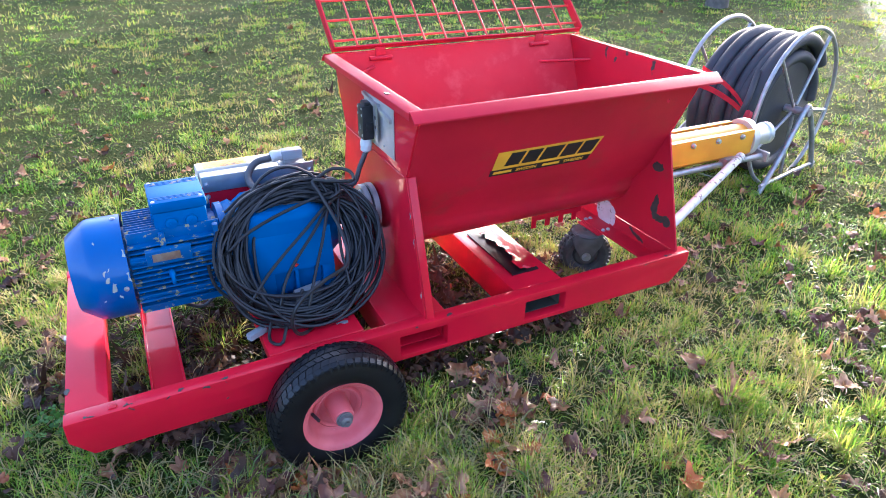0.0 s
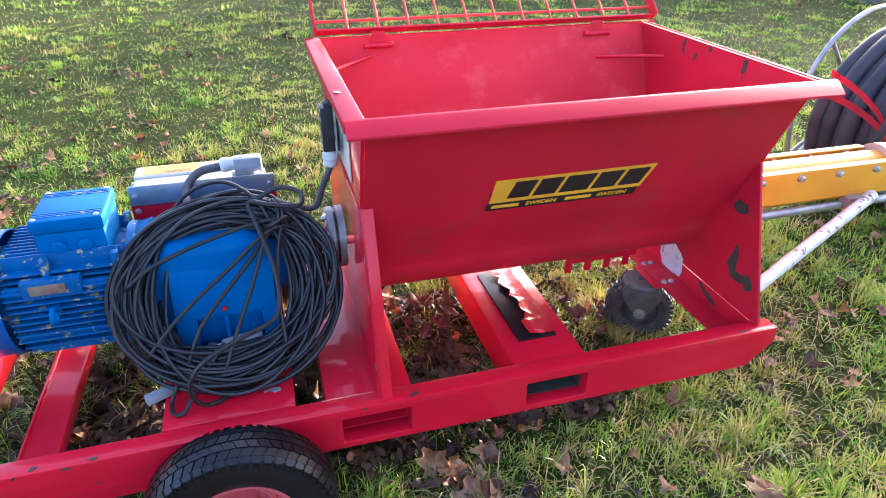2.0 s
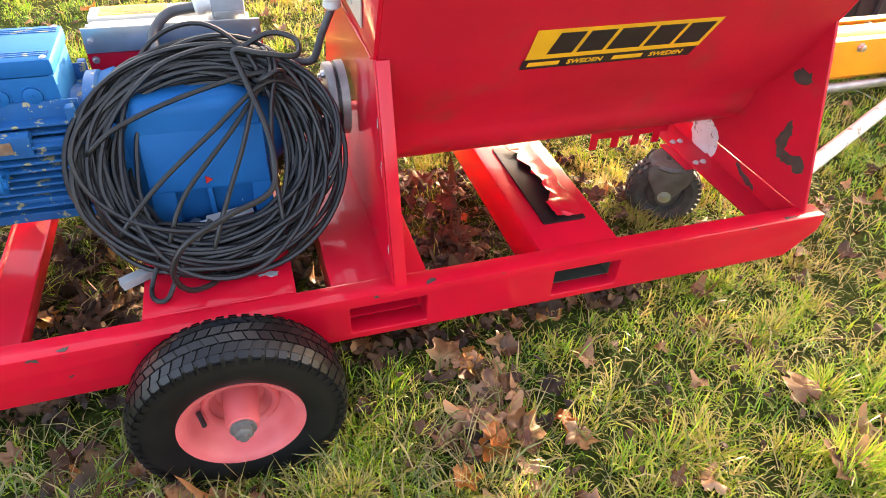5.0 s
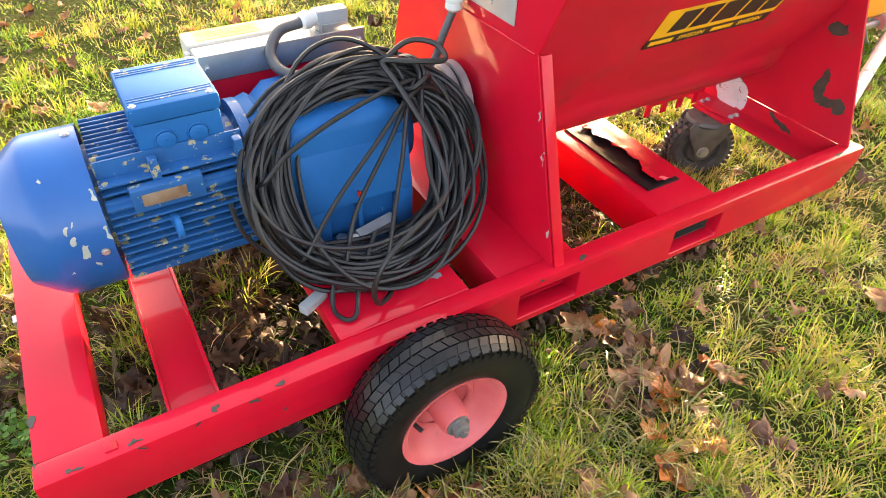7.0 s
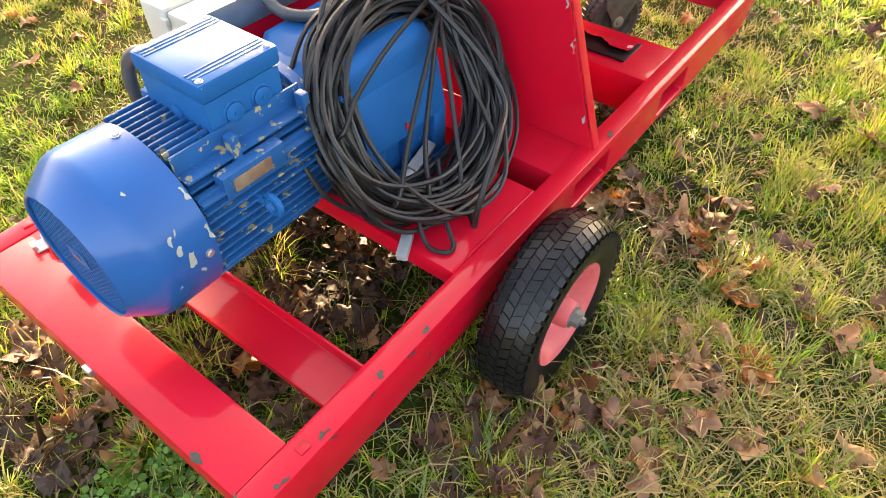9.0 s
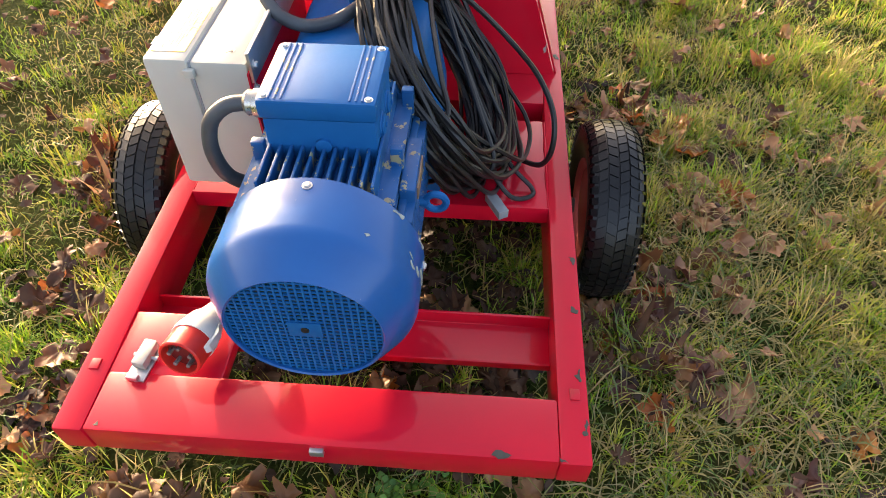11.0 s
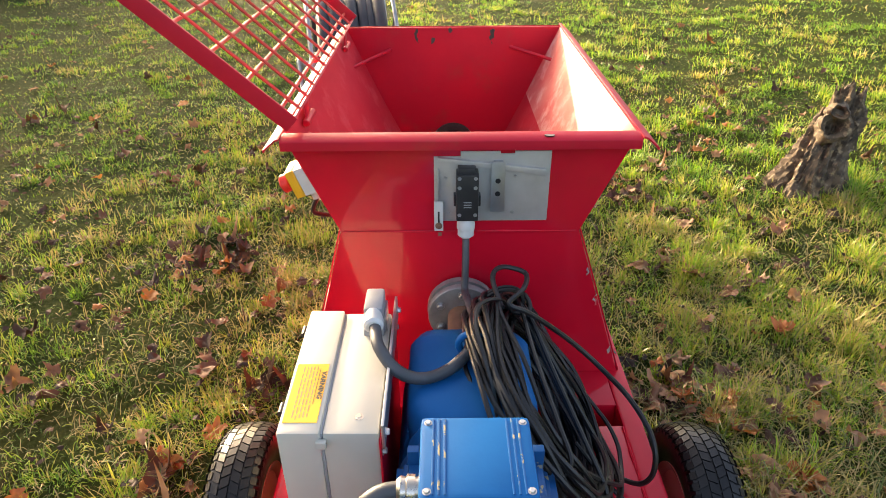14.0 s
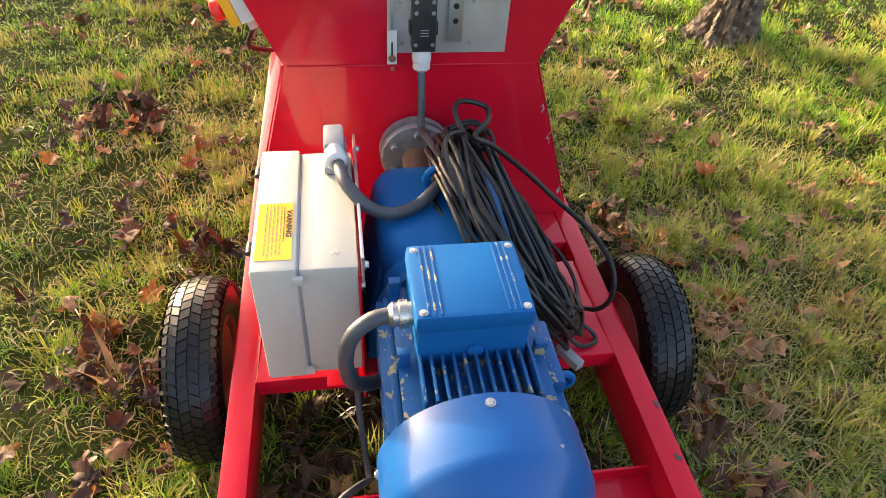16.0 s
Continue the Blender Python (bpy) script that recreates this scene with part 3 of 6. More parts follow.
for k in range(9):
    # small knocks along the outer face of the near rail
    x, z, a = rngc.uniform(0.15, 2.05), rngc.choice((0.3565, 0.352, 0.30)), rngc.uniform(0.002, 0.006)
    patch([(x - a * 1.6, z - a * 0.5), (x + a * 1.4, z - a * 0.6), (x + a, z + a * 0.35), (x - a, z + a * 0.4)], lambda u, v, w: (u, -0.0006 - w, v + sag(u)), DARK_STEEL, "paint_chip", trailer)
for z in (0.43, 0.585, 0.60, 0.68):
    # worn edge of the rear leg
    y, a = 0.020 + (z - TOP) / (0.79 - TOP) * 0.143, rngc.uniform(0.003, 0.008)
    patch([(y + 0.003, z - a * 1.6), (y + 0.003 + a * 0.5, z - a), (y + 0.002 + a * 0.6, z + a), (y + 0.004, z + a * 1.4)], lambda u, v, w: (X0 - 0.0086 - w, u + 0.002, v), rngc.choice((CHIP_PALE, PINK)), "paint_chip", trailer)
patch([(0.78, 0.118), (0.805, 0.112), (0.815, 0.122), (0.79, 0.130)], lambda u, v, w: (u, v, 0.3580 + w), PLASTIC_GREY, "paint_chip", trailer)
for x, y, s in ((0.021, 0.14, 0.009), (0.022, 0.05, 0.004), (0.024, 0.78, 0.004)):
    patch([(x - s * 0.4, y - s), (x + s * 0.4, y - s * 0.8), (x + s * 0.4, y + s), (x - s * 0.3, y + s * 0.9)], lambda u, v, w: (u, v, 0.3473 + w), DARK_STEEL, "paint_chip", trailer)

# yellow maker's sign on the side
ax, az = Vector((0, 0.163 - 0.057, 0.79 - 1.027)).normalized(), Vector((1, 0, 0))


def on_side(u, v, w):
    """u along the machine, v up the sloping side from the waist, w outwards."""
    p = Vector((u, 0.163, 0.79)) - ax * v + Vector((0, ax.z, -ax.y)) * (w + 0.0008)
    return (p.x, p.y, p.z)


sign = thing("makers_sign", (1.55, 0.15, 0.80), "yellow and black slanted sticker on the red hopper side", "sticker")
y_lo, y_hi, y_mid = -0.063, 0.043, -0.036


def slant(u, v):
    return u + (v - y_lo) * (0.26 if u > 1.5 else 0.05)


def strip(u0, u1, v0, v1, w, mat, name, lean=None):
    f = (lambda u, v: u + (v - v0) * lean) if lean is not None else slant
    bm = bmesh.new()
    a = [bm.verts.new(on_side(f(u, v), v, w)) for u, v in ((u0, v0), (u1, v0), (u1, v1), (u0, v1))]
    b = [bm.verts.new(on_side(f(u, v), v, w + 0.0006)) for u, v in ((u0, v0), (u1, v0), (u1, v1), (u0, v1))]
    bm.faces.new(b)
    for i in range(4):
        bm.faces.new((a[i], a[(i + 1) % 4], b[(i + 1) % 4], b[i]))
    return part(name, bm, mat, sign, smooth=False)


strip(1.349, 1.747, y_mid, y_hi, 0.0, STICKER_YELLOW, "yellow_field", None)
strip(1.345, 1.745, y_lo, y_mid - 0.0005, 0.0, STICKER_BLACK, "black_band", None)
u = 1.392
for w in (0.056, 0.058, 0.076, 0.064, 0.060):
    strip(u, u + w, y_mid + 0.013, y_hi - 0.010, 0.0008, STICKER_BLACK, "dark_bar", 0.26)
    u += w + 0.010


def word(text, u0, v0, size, width, mat, name, parent, place):
    """Built-in lettering, laid on a surface as real geometry."""
    cu = bpy.data.curves.new(name, "FONT")
    cu.body, cu.size, cu.shear, cu.offset = text, size, 0.15, 0.0006
    tmp = bpy.data.objects.new("tmp", cu)
    scene.collection.objects.link(tmp)
    dg = bpy.context.evaluated_depsgraph_get()
    me = bpy.data.meshes.new_from_object(tmp.evaluated_get(dg))
    bpy.data.objects.remove(tmp)
    bm = bmesh.new()
    bm.from_mesh(me)
    bpy.data.meshes.remove(me)
    w = max(v.co.x for v in bm.verts)
    for v in bm.verts:
        v.co = place(u0 + v.co.x * width / w, v0 + v.co.y, 0.0008)
    return part(name, bm, mat, parent, smooth=False)


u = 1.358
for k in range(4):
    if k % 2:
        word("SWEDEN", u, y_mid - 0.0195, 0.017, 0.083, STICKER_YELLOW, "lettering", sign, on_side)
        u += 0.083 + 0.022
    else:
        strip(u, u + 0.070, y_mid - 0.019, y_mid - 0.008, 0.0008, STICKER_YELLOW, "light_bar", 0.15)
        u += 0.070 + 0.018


# ---- wheels ----
def build_wheel(m, side):
    """A road wheel: m places it with its axle along x, outward side towards -x."""
    R = 0.203
    m = m @ Matrix.Scale(1.035, 4)
    rim = part("wheel", lathe([(0.030, 0.0), (0.030, 0.045), (0.012, 0.060), (0.004, 0.080), (-0.010, 0.094), (-0.036, 0.099), (-0.044, 0.108), (-0.047, 0.116), (-0.041, 0.116), (-0.036, 0.106), (0.036, 0.103), (0.042, 0.114), (0.046, 0.114), (0.040, 0.098), (0.034, 0.094), (0.040, 0.05), (0.040, 0.0)], 48, m), PINK, trailer, "faded red pressed steel rim")
    prof = [(-0.040, 0.108), (-0.046, 0.118), (-0.052, 0.138), (-0.055, 0.158), (-0.053, 0.176), (-0.047, 0.190), (-0.030, 0.196), (0, 0.198), (0.030, 0.196), (0.047, 0.190), (0.053, 0.176), (0.055, 0.158), (0.052, 0.138), (0.046, 0.118), (0.040, 0.108)]
    part("tyre", lathe(prof, 72, m), RUBBER, rim, "black rubber tyre")
    bm = bmesh.new()
    n = 54

    def block(corners):
        """A tread block: four corners (across, turn) with the outer height of each; its foot lies in the tyre."""
        top, foot = [], []
        for x, ang, rad in corners:
            top.append(bm.verts.new(m @ Vector((x, rad * math.cos(ang), rad * math.sin(ang)))))
            foot.append(bm.verts.new(m @ Vector((x, 0.187 * math.cos(ang), 0.187 * math.sin(ang)))))
        bm.faces.new(top)
        for k in range(4):
            j = (k + 1) % 4
            bm.faces.new((top[k], top[j], foot[j], foot[k]))

    def crown(x):
        return R - 0.0015 - 2.6 * x * x - (0.0022 if abs(x) > 0.038 else 0.0)

    pitch = 2 * math.pi / n
    for k in range(n):
        for row, (x0, x1, skew, wide, off) in enumerate(((-0.0385, -0.0225, 0.30, 0.80, 0.0), (-0.0195, -0.0020, -0.34, 0.86, 0.45), (0.0020, 0.0195, 0.34, 0.86, 0.0), (0.0225, 0.0385, -0.30, 0.80, 0.55))):
            a = (k + off) * pitch
            block([(x, a + (side * wide * 0.5 + skew * (0.5 if x == x1 else -0.5)) * pitch, crown(x)) for x, side in ((x0, -1), (x0, 1), (x1, 1), (x1, -1))])
        # shoulder lugs that run down the side wall
        for s in (-1, 1):
            a = (k + 0.25 * s) * pitch
            block([(s * x, a + side * 0.34 * pitch, rad) for x, side, rad in ((0.0405, -1, 0.1965), (0.0405, 1, 0.1965), (0.0510, 1, 0.1885), (0.0510, -1, 0.1885))])
            block([(s * x, a + side * 0.30 * pitch, rad) for x, side, rad in ((0.0495, -1, 0.1885), (0.0495, 1, 0.1885), (0.0560, 1, 0.176), (0.0560, -1, 0.176))])
    tagged(part("tread", bm, RUBBER, rim, "black block tread"), kind="stuff")
    part("dish_ring", lathe([(0.008, 0.058), (0.002, 0.060), (-0.002, 0.066), (0.002, 0.071), (0.008, 0.073)], 40, m), PINK, rim)
    part("hub", lathe([(0.03, 0), (0.03, 0.034), (-0.040, 0.031), (-0.050, 0.028), (-0.052, 0.022), (-0.052, 0.0)], 28, m), PINK, rim)
    part("washer", lathe([(-0.051, 0), (-0.051, 0.024), (-0.056, 0.024), (-0.056, 0)], 24, m), CAST, rim)
    part("axle_nut", lathe([(-0.055, 0), (-0.055, 0.0185), (-0.068, 0.0185), (-0.071, 0.014), (-0.071, 0.009), (-0.078, 0.009), (-0.079, 0.0)], 6, m), CAST, rim)
    part("valve_stem", rod(m @ Vector((0.0, 0.074, -0.022)), m @ Vector((-0.032, 0.064, -0.020)), 0.005, 10), PLASTIC_BLACK, rim)
    return rim


build_wheel(pose(0.705, -0.092, 0.216, 0, 0, 90) @ pose(0, 0, 0, 20), 1)
build_wheel(pose(0.712, 0.930, 0.218, 0, 0, -90) @ pose(0, 0, 0, 47), -1)

# front castor below the front beam
cm = pose(2.000, 0.425, 0.178, 0, 0, 62)
cw = part("castor_wheel", lathe([(-0.028, 0), (-0.030, 0.045), (-0.020, 0.055), (-0.034, 0.062), (-0.040, 0.085), (-0.032, 0.100), (-0.012, 0.105), (0.012, 0.105), (0.032, 0.100), (0.040, 0.085), (0.034, 0.062), (0.020, 0.055), (0.030, 0.045), (0.028, 0)], 40, cm), RUBBER_DUSTY, trailer, "dusty pneumatic castor wheel")
bm = bmesh.new()
for k in range(34):
    for s in (-1, 0, 1):
        m = cm @ pose(0, 0, 0, 360 / 34 * (k + 0.5 * (s == 0)))
        box(s * 0.024 - 0.010, s * 0.024 + 0.010, -0.0065, 0.0065, 0.098 if s else 0.102, 0.109 if s else 0.112, 0, bm=bm, m=m)
tagged(part("castor_tread", bm, RUBBER_DUSTY, cw, "worn block tread", smooth=False), kind="stuff")
part("castor_hub", lathe([(-0.058, 0), (-0.058, 0.010), (-0.050, 0.012), (-0.050, 0.020), (-0.036, 0.022), (0.036, 0.022), (0.050, 0.020), (0.058, 0.010), (0.058, 0)], 20, cm), STEEL, cw)
for s in (-1, 1):
    part("castor_fork", prism([(0.026 * math.cos(a), 0.030 * math.sin(a)) for a in np.linspace(math.pi, 2 * math.pi, 9)] + [(0.060, 0.055), (0.066, 0.085), (0.055, 0.108), (-0.055, 0.108), (-0.066, 0.085), (-0.060, 0.055)], 0.005, lambda u, v, w: cm @ Vector((s * 0.044 + (w if s > 0 else -w), u, v)), 0.0015), CASTOR_STEEL, cw, "dusty pressed steel fork leg")
part("castor_plate", box(2.00, 2.09, 0.355, 0.495, 0.2885, 0.2955, 0.002), RED_WORN, trailer)
part("castor_swivel", lathe([(0, 0), (0, 0.060), (0.010, 0.066), (0.018, 0.060), (0.018, 0)], 28, pose(2.000, 0.425, 0.2875, 0, 90, 0)), CASTOR_STEEL, trailer, "dusty steel swivel plate")
for p in ((2.035, 0.365), (2.035, 0.485), (2.060, 0.365), (2.060, 0.485)):
    part("bolt", bolt((p[0], p[1], 0.303), (0, 0, 1), 0.007), STEEL, trailer)

# torn rubber mat with flaking red paint on the fork tube
mat_thing = thing("torn_mat", (1.48, 0.33, 0.358), "black rubber mat under a torn flaking sheet of red paint", "mat")
part("mat", box(1.436, 1.546, 0.134, 0.482, 0.3585, 0.3635, 0.0015, m=Matrix.Translation((0, 0, 0))), RUBBER, mat_thing)
rag = [(1.462, 0.480), (1.468, 0.452), (1.484, 0.425), (1.476, 0.392), (1.496, 0.362), (1.484, 0.330), (1.502, 0.300), (1.488, 0.262), (1.498, 0.230), (1.474, 0.205), (1.466, 0.165), (1.474, 0.140), (1.520, 0.146), (1.543, 0.150), (1.549, 0.20), (1.538, 0.26), (1.547, 0.32), (1.540, 0.40), (1.546, 0.478)]
bm = bmesh.new()
f = bm.faces.new([bm.verts.new((x, y, 0.366)) for x, y in rag])
bmesh.ops.triangulate(bm, faces=[f])
bmesh.ops.subdivide_edges(bm, edges=bm.edges, cuts=2, use_grid_fill=True)
for v in bm.verts:
    v.co.x += 0.012 * noise.noise(v.co * 55)
    v.co.y += 0.010 * noise.noise(v.co * 55 + Vector((3, 1, 0)))
    v.co.z += 0.006 * abs(noise.noise(v.co * 22)) + (0.009 if v.co.x < 1.50 else 0)
bmesh.ops.solidify(bm, geom=bm.faces, thickness=0.0012)
part("paint_flake", bm, RED, mat_thing, "curled flake of red paint")

# ---- grate lid ----
lid = thing("grate_lid", (1.58, 0.80, 1.045), "open red welded rod grate hinged on the hopper rim", "grate")
U = Vector((0, 0.737, 0.676))
N = Vector((0, -0.676, 0.737))
BASE = Vector((0, 0.803, 1.043))
LID_L = 0.74


def on_lid(x, d, h):
    return Vector((x, 0, 0)) + BASE + U * d + N * h


def flat_bar(xa, xb, da, db, ha, hb):
    bm = bmesh.new()
    vs = [bm.verts.new(on_lid(x, d, h)) for x in (xa, xb) for d in (da, db) for h in (ha, hb)]
    for f in ((0, 1, 3, 2), (4, 6, 7, 5), (0, 4, 5, 1), (2, 3, 7, 6), (0, 2, 6, 4), (1, 5, 7, 3)):
        bm.faces.new([vs[i] for i in f])
    bmesh.ops.recalc_face_normals(bm, faces=bm.faces)
    return soften(bm, 0.001)


for x in (1.030, 2.124):
    part("side_bar", flat_bar(x, x + 0.006, 0.0, LID_L, -0.008, 0.030), RED_WORN, lid)
for d in (0.0, LID_L - 0.006):
    part("end_bar", flat_bar(1.0365, 2.1235, d, d + 0.006, -0.006, 0.016), RED_WORN, lid)
for k in range(8):
    d = 0.038 + 0.0885 * k
    part("long_rod", rod(on_lid(1.0365, d, 0.006), on_lid(2.1235, d, 0.006), 0.0045, 8), RED_ROD, lid)
for k in range(11):
    x = 1.036 + 1.088 * (k + 1) / 12
    part("short_rod", rod(on_lid(x, 0.003, 0.0145), on_lid(x, LID_L - 0.003, 0.0145), 0.004, 8), RED_ROD, lid)
for x in (1.215, 1.925):
    h = part("hinge", rod((x - 0.045, 0.797, 1.006), (x + 0.045, 0.797, 1.006), 0.0085, 12, bevel=0.002), RED_WORN, lid)
    part("hinge_leaf", box(x - 0.02, x + 0.02, 0.7985, 0.8035, 1.004, 1.045, 0.001), RED_WORN, h)

# ---- electric motor ----
MY, MZ = 0.426, 0.549
motor = thing("electric_motor", (0.38, MY, 0.36), "worn blue enamelled electric motor on the red trailer", "motor")
mx = Matrix.Translation((0, MY, MZ))
cover = part("fan_cover", lathe([(0.088, 0.110), (0.086, 0.113), (0.090, 0.117), (0.131, 0.1465), (0.139, 0.1505), (0.150, 0.153), (0.236, 0.153), (0.2365, 0.150), (0.152, 0.149), (0.132, 0.143), (0.092, 0.110)], 72, mx, closed=True), BLUE_COVER, motor, "glossy blue fan cover with paint chips")
bm = None
for k in range(-11, 12):
    y = k * 0.0098
    h = math.sqrt(max(0.0, 0.1125 ** 2 - y * y))
    bm = box(0.0925, 0.0945, MY + y - 0.0016, MY + y + 0.0016, MZ - h, MZ + h, 0, bm)
for k in range(-13, 14):
    z = k * 0.0083
    h = math.sqrt(max(0.0, 0.1125 ** 2 - z * z))
    bm = box(0.0930, 0.0950, MY - h, MY + h, MZ + z - 0.0016, MZ + z + 0.0016, 0, bm)
part("grille", bm, BLUE, cover, smooth=False)
for x, deg, a, b in ((0.188, 4, 0.004, 0.013), (0.178, 14, 0.003, 0.005), (0.172, 20, 0.003, 0.004), (0.184, 24, 0.002, 0.003), (0.233, 12, 0.002, 0.010), (0.232, 38, 0.002, 0.008), (0.160, 55, 0.003, 0.003), (0.205, -10, 0.002, 0.003)):
    patch([(x - a, -b), (x + a, -b * 0.7), (x + a * 0.8, b), (x - a * 0.6, b * 0.8)], lambda u, v, w: (u, MY - (0.1532 + w) * math.cos(radians(deg) + v / 0.153), MZ + (0.1532 + w) * math.sin(radians(deg) + v / 0.153)), CHIP_PALE, "paint_chip", cover, "pale chip in the blue paint")
# a plain black disc stands in for the shade inside the cover
part("fan_shadow_disc", lathe([(0.118, 0), (0.118, 0.118), (0.122, 0.118), (0.122, 0)], 40, mx), STICKER_BLACK, cover, "black disc for the shade behind the grille")
part("centre_plate", box(0.0905, 0.0925, MY - 0.024, MY + 0.024, MZ - 0.016, MZ + 0.016, 0.0005), BLUE, cover)
part("centre_hole", lathe([(0, 0), (0, 0.006), (0.001, 0.006), (0.001, 0)], 16, pose(0.0897, MY, MZ)), STICKER_BLACK, cover)
for a in (90, 180, 0):
    c = Vector((0.219, MY + 0.153 * math.cos(radians(a)), MZ + 0.153 * math.sin(radians(a))))
    part("screw", bolt(c, (0, math.cos(radians(a)), math.sin(radians(a))), 0.0055, 0.004), STEEL, cover)
body = part("motor_body", lathe([(0.20, 0), (0.20, 0.113), (0.50, 0.113), (0.505, 0.140), (0.525, 0.140), (0.53, 0.12), (0.53, 0)], 56, mx), BLUE_WORN, motor)


def fin(*b):
    part("cooling_fin", box(*b, 0.0008), BLUE_WORN, body)


for side in (-1, 1):
    for k in range(13):
        z = -0.098 + 0.0163 * k
        r0 = math.sqrt(max(0.0, 0.111 ** 2 - z * z))
        tip = 0.136 if abs(z) < 0.075 else 0.112
        y0, y1 = sorted((MY + side * (r0 - 0.01), MY + side * tip))
        fin(0.243, 0.500, y0, y1, MZ + z - 0.0024, MZ + z + 0.0024)
for k in range(-5, 6):
    y = k * 0.0165
    r0 = math.sqrt(0.111 ** 2 - y * y)
    fin(0.243, 0.345 if abs(k) < 5 else 0.50, MY + y - 0.0022, MY + y + 0.0022, MZ + r0 - 0.01, MZ + 0.134)
    fin(0.243, 0.500, MY + y - 0.0022, MY + y + 0.0022, MZ - 0.134, MZ - r0 + 0.01)
for y in (MY - 0.118, MY + 0.118):
    for z in (MZ + 0.062, MZ - 0.062):
        part("fin_rib", box(0.243, 0.503, y - 0.006, y + 0.006, z - 0.012, z + 0.012, 0.002), BLUE_WORN, body)
# pads, lifting ring and maker's plate on the near flank
part("name_pad", box(0.285, 0.41, MY - 0.137, MY - 0.112, 0.597, 0.641, 0.004), BLUE_WORN, body)
part("nameplate", box(0.302, 0.378, MY - 0.1395, MY - 0.1365, 0.607, 0.631, 0.0006), BROWN_PLATE, body, "tarnished brown metal nameplate")
for y, s in ((MY - 0.14, -1),):
    ring = [(0.345, y + s * 0.022 + 0.0165 * math.cos(a), 0.562 + 0.0165 * math.sin(a)) for a in np.linspace(0, 2 * math.pi, 16, endpoint=False)]
    part("lifting_ring", tube(ring, 0.0062, 8, 2, True), BLUE, body)
    part("ring_stud", rod((0.345, y + s * 0.008, 0.562), (0.345, y - s * 0.030, 0.562), 0.009, 12), BLUE, body)
for x in (0.338, 0.487):
    for s in (-1, 1):
        part("lug", box(x - 0.008, x + 0.008, MY + s * 0.105 - 0.010, MY + s * 0.105 + 0.010, 0.625, 0.680, 0.003), BLUE_WORN, body)
# terminal box
TX0, TX1, TY0, TY1 = 0.322, 0.478, 0.343, 0.516
tbox = part("terminal_box", box(TX0 + 0.004, TX1 - 0.004, TY0 + 0.004, TY1 - 0.004, 0.644, 0.729, 0.006), BLUE, motor)
bm = box(TX0, TX1, TY0, TY1, 0.7295, 0.763, 0.009)
tl = part("terminal_lid", bm, BLUE, tbox)
for k in range(3):
    for y in (TY0 + 0.020 + 0.009 * k, TY1 - 0.020 - 0.009 * k):
        part("lid_groove", box(TX0 + 0.006, TX1 - 0.006, y - 0.0016, y + 0.0016, 0.7625, 0.7642, 0.0005), BLUE_WORN, tl)
for x in (TX0 + 0.012, TX1 - 0.014):
    for y in (TY0 + 0.012, TY1 - 0.012):
        part("screw", bolt((x, y, 0.761), (0, 0, 1), 0.0048, 0.004), STEEL, tl)
for x in (0.372, 0.428):
    part("plug_ring", tube([(x + 0.0185 * math.cos(a), TY0 + 0.0035, 0.693 + 0.0185 * math.sin(a)) for a in np.linspace(0, 2 * math.pi, 20, endpoint=False)], 0.0024, 6, 1, True), BLUE, tbox)
    part("blank_plug", lathe([(0, 0), (0, 0.0165), (0.006, 0.0165), (0.008, 0.013), (0.008, 0.004), (0.010, 0.004), (0.010, 0)], 20, pose(x, TY0 + 0.005, 0.693, 0, 0, -90)), BLUE, tbox)
part("blank_plug", lathe([(0, 0), (0, 0.012), (0.006, 0.012), (0.007, 0.009), (0.007, 0)], 20, pose(TX0 + 0.005, MY, 0.686, 0, 0, 180)), BLUE, tbox)
part("cable_gland", lathe([(0, 0), (0, 0.018), (0.012, 0.018), (0.012, 0.0215), (0.024, 0.0215), (0.026, 0.018), (0.034, 0.0195), (0.040, 0.014), (0.040, 0)], 14, pose(0.372, TY1 - 0.006, 0.722, 0, 0, 90)), BRASS, tbox, "shiny nickel cable gland")
part("motor_foot", box(0.30, 0.46, MY - 0.05, MY + 0.05, 0.41, 0.44, 0.004), BLUE_WORN, motor)

# ---- gearbox ----
gear = thing("gearbox", (0.70, MY, 0.36), "blue cast gearbox bolted to the red motor plate", "gearbox")


def gear_ring(x, w, zt, zb, r):
    """A rounded section of the casting: half width w, top zt and bottom zb."""
    pts = []
    for cx, cz, a0 in ((w - r, zt - r, 0), (-(w - r), zt - r, 90), (-(w - r), zb + r, 180), (w - r, zb + r, 270)):
        for k in range(5):
            a = radians(a0 + 22.5 * k)
            pts.append((x, MY + cx + r * math.cos(a), cz + r * math.sin(a)))
    return pts


bm = bmesh.new()
rows = [[bm.verts.new(p) for p in gear_ring(*s)] for s in ((0.528, 0.118, 0.678, 0.44, 0.09), (0.552, 0.122, 0.682, 0.42, 0.085), (0.565, 0.112, 0.668, 0.41, 0.06), (0.60, 0.122, 0.680, 0.372, 0.035), (0.78, 0.124, 0.684, 0.372, 0.035), (0.825, 0.116, 0.668, 0.378, 0.045), (0.850, 0.075, 0.635, 0.46, 0.06), (0.880, 0.060, 0.622, 0.48, 0.055))]
for a, b in zip(rows, rows[1:]):
    for k in range(20):
        bm.faces.new((a[k], a[(k + 1) % 20], b[(k + 1) % 20], b[k]))
bm.faces.new(rows[0][::-1])
bm.faces.new(rows[-1])
gb = part("gear_case", soften(bm, 0.004, 2, 30), BLUE, gear)
part("gear_foot", box(0.585, 0.835, MY - 0.150, MY + 0.150, 0.3585, 0.382, 0.005), BLUE, gb)
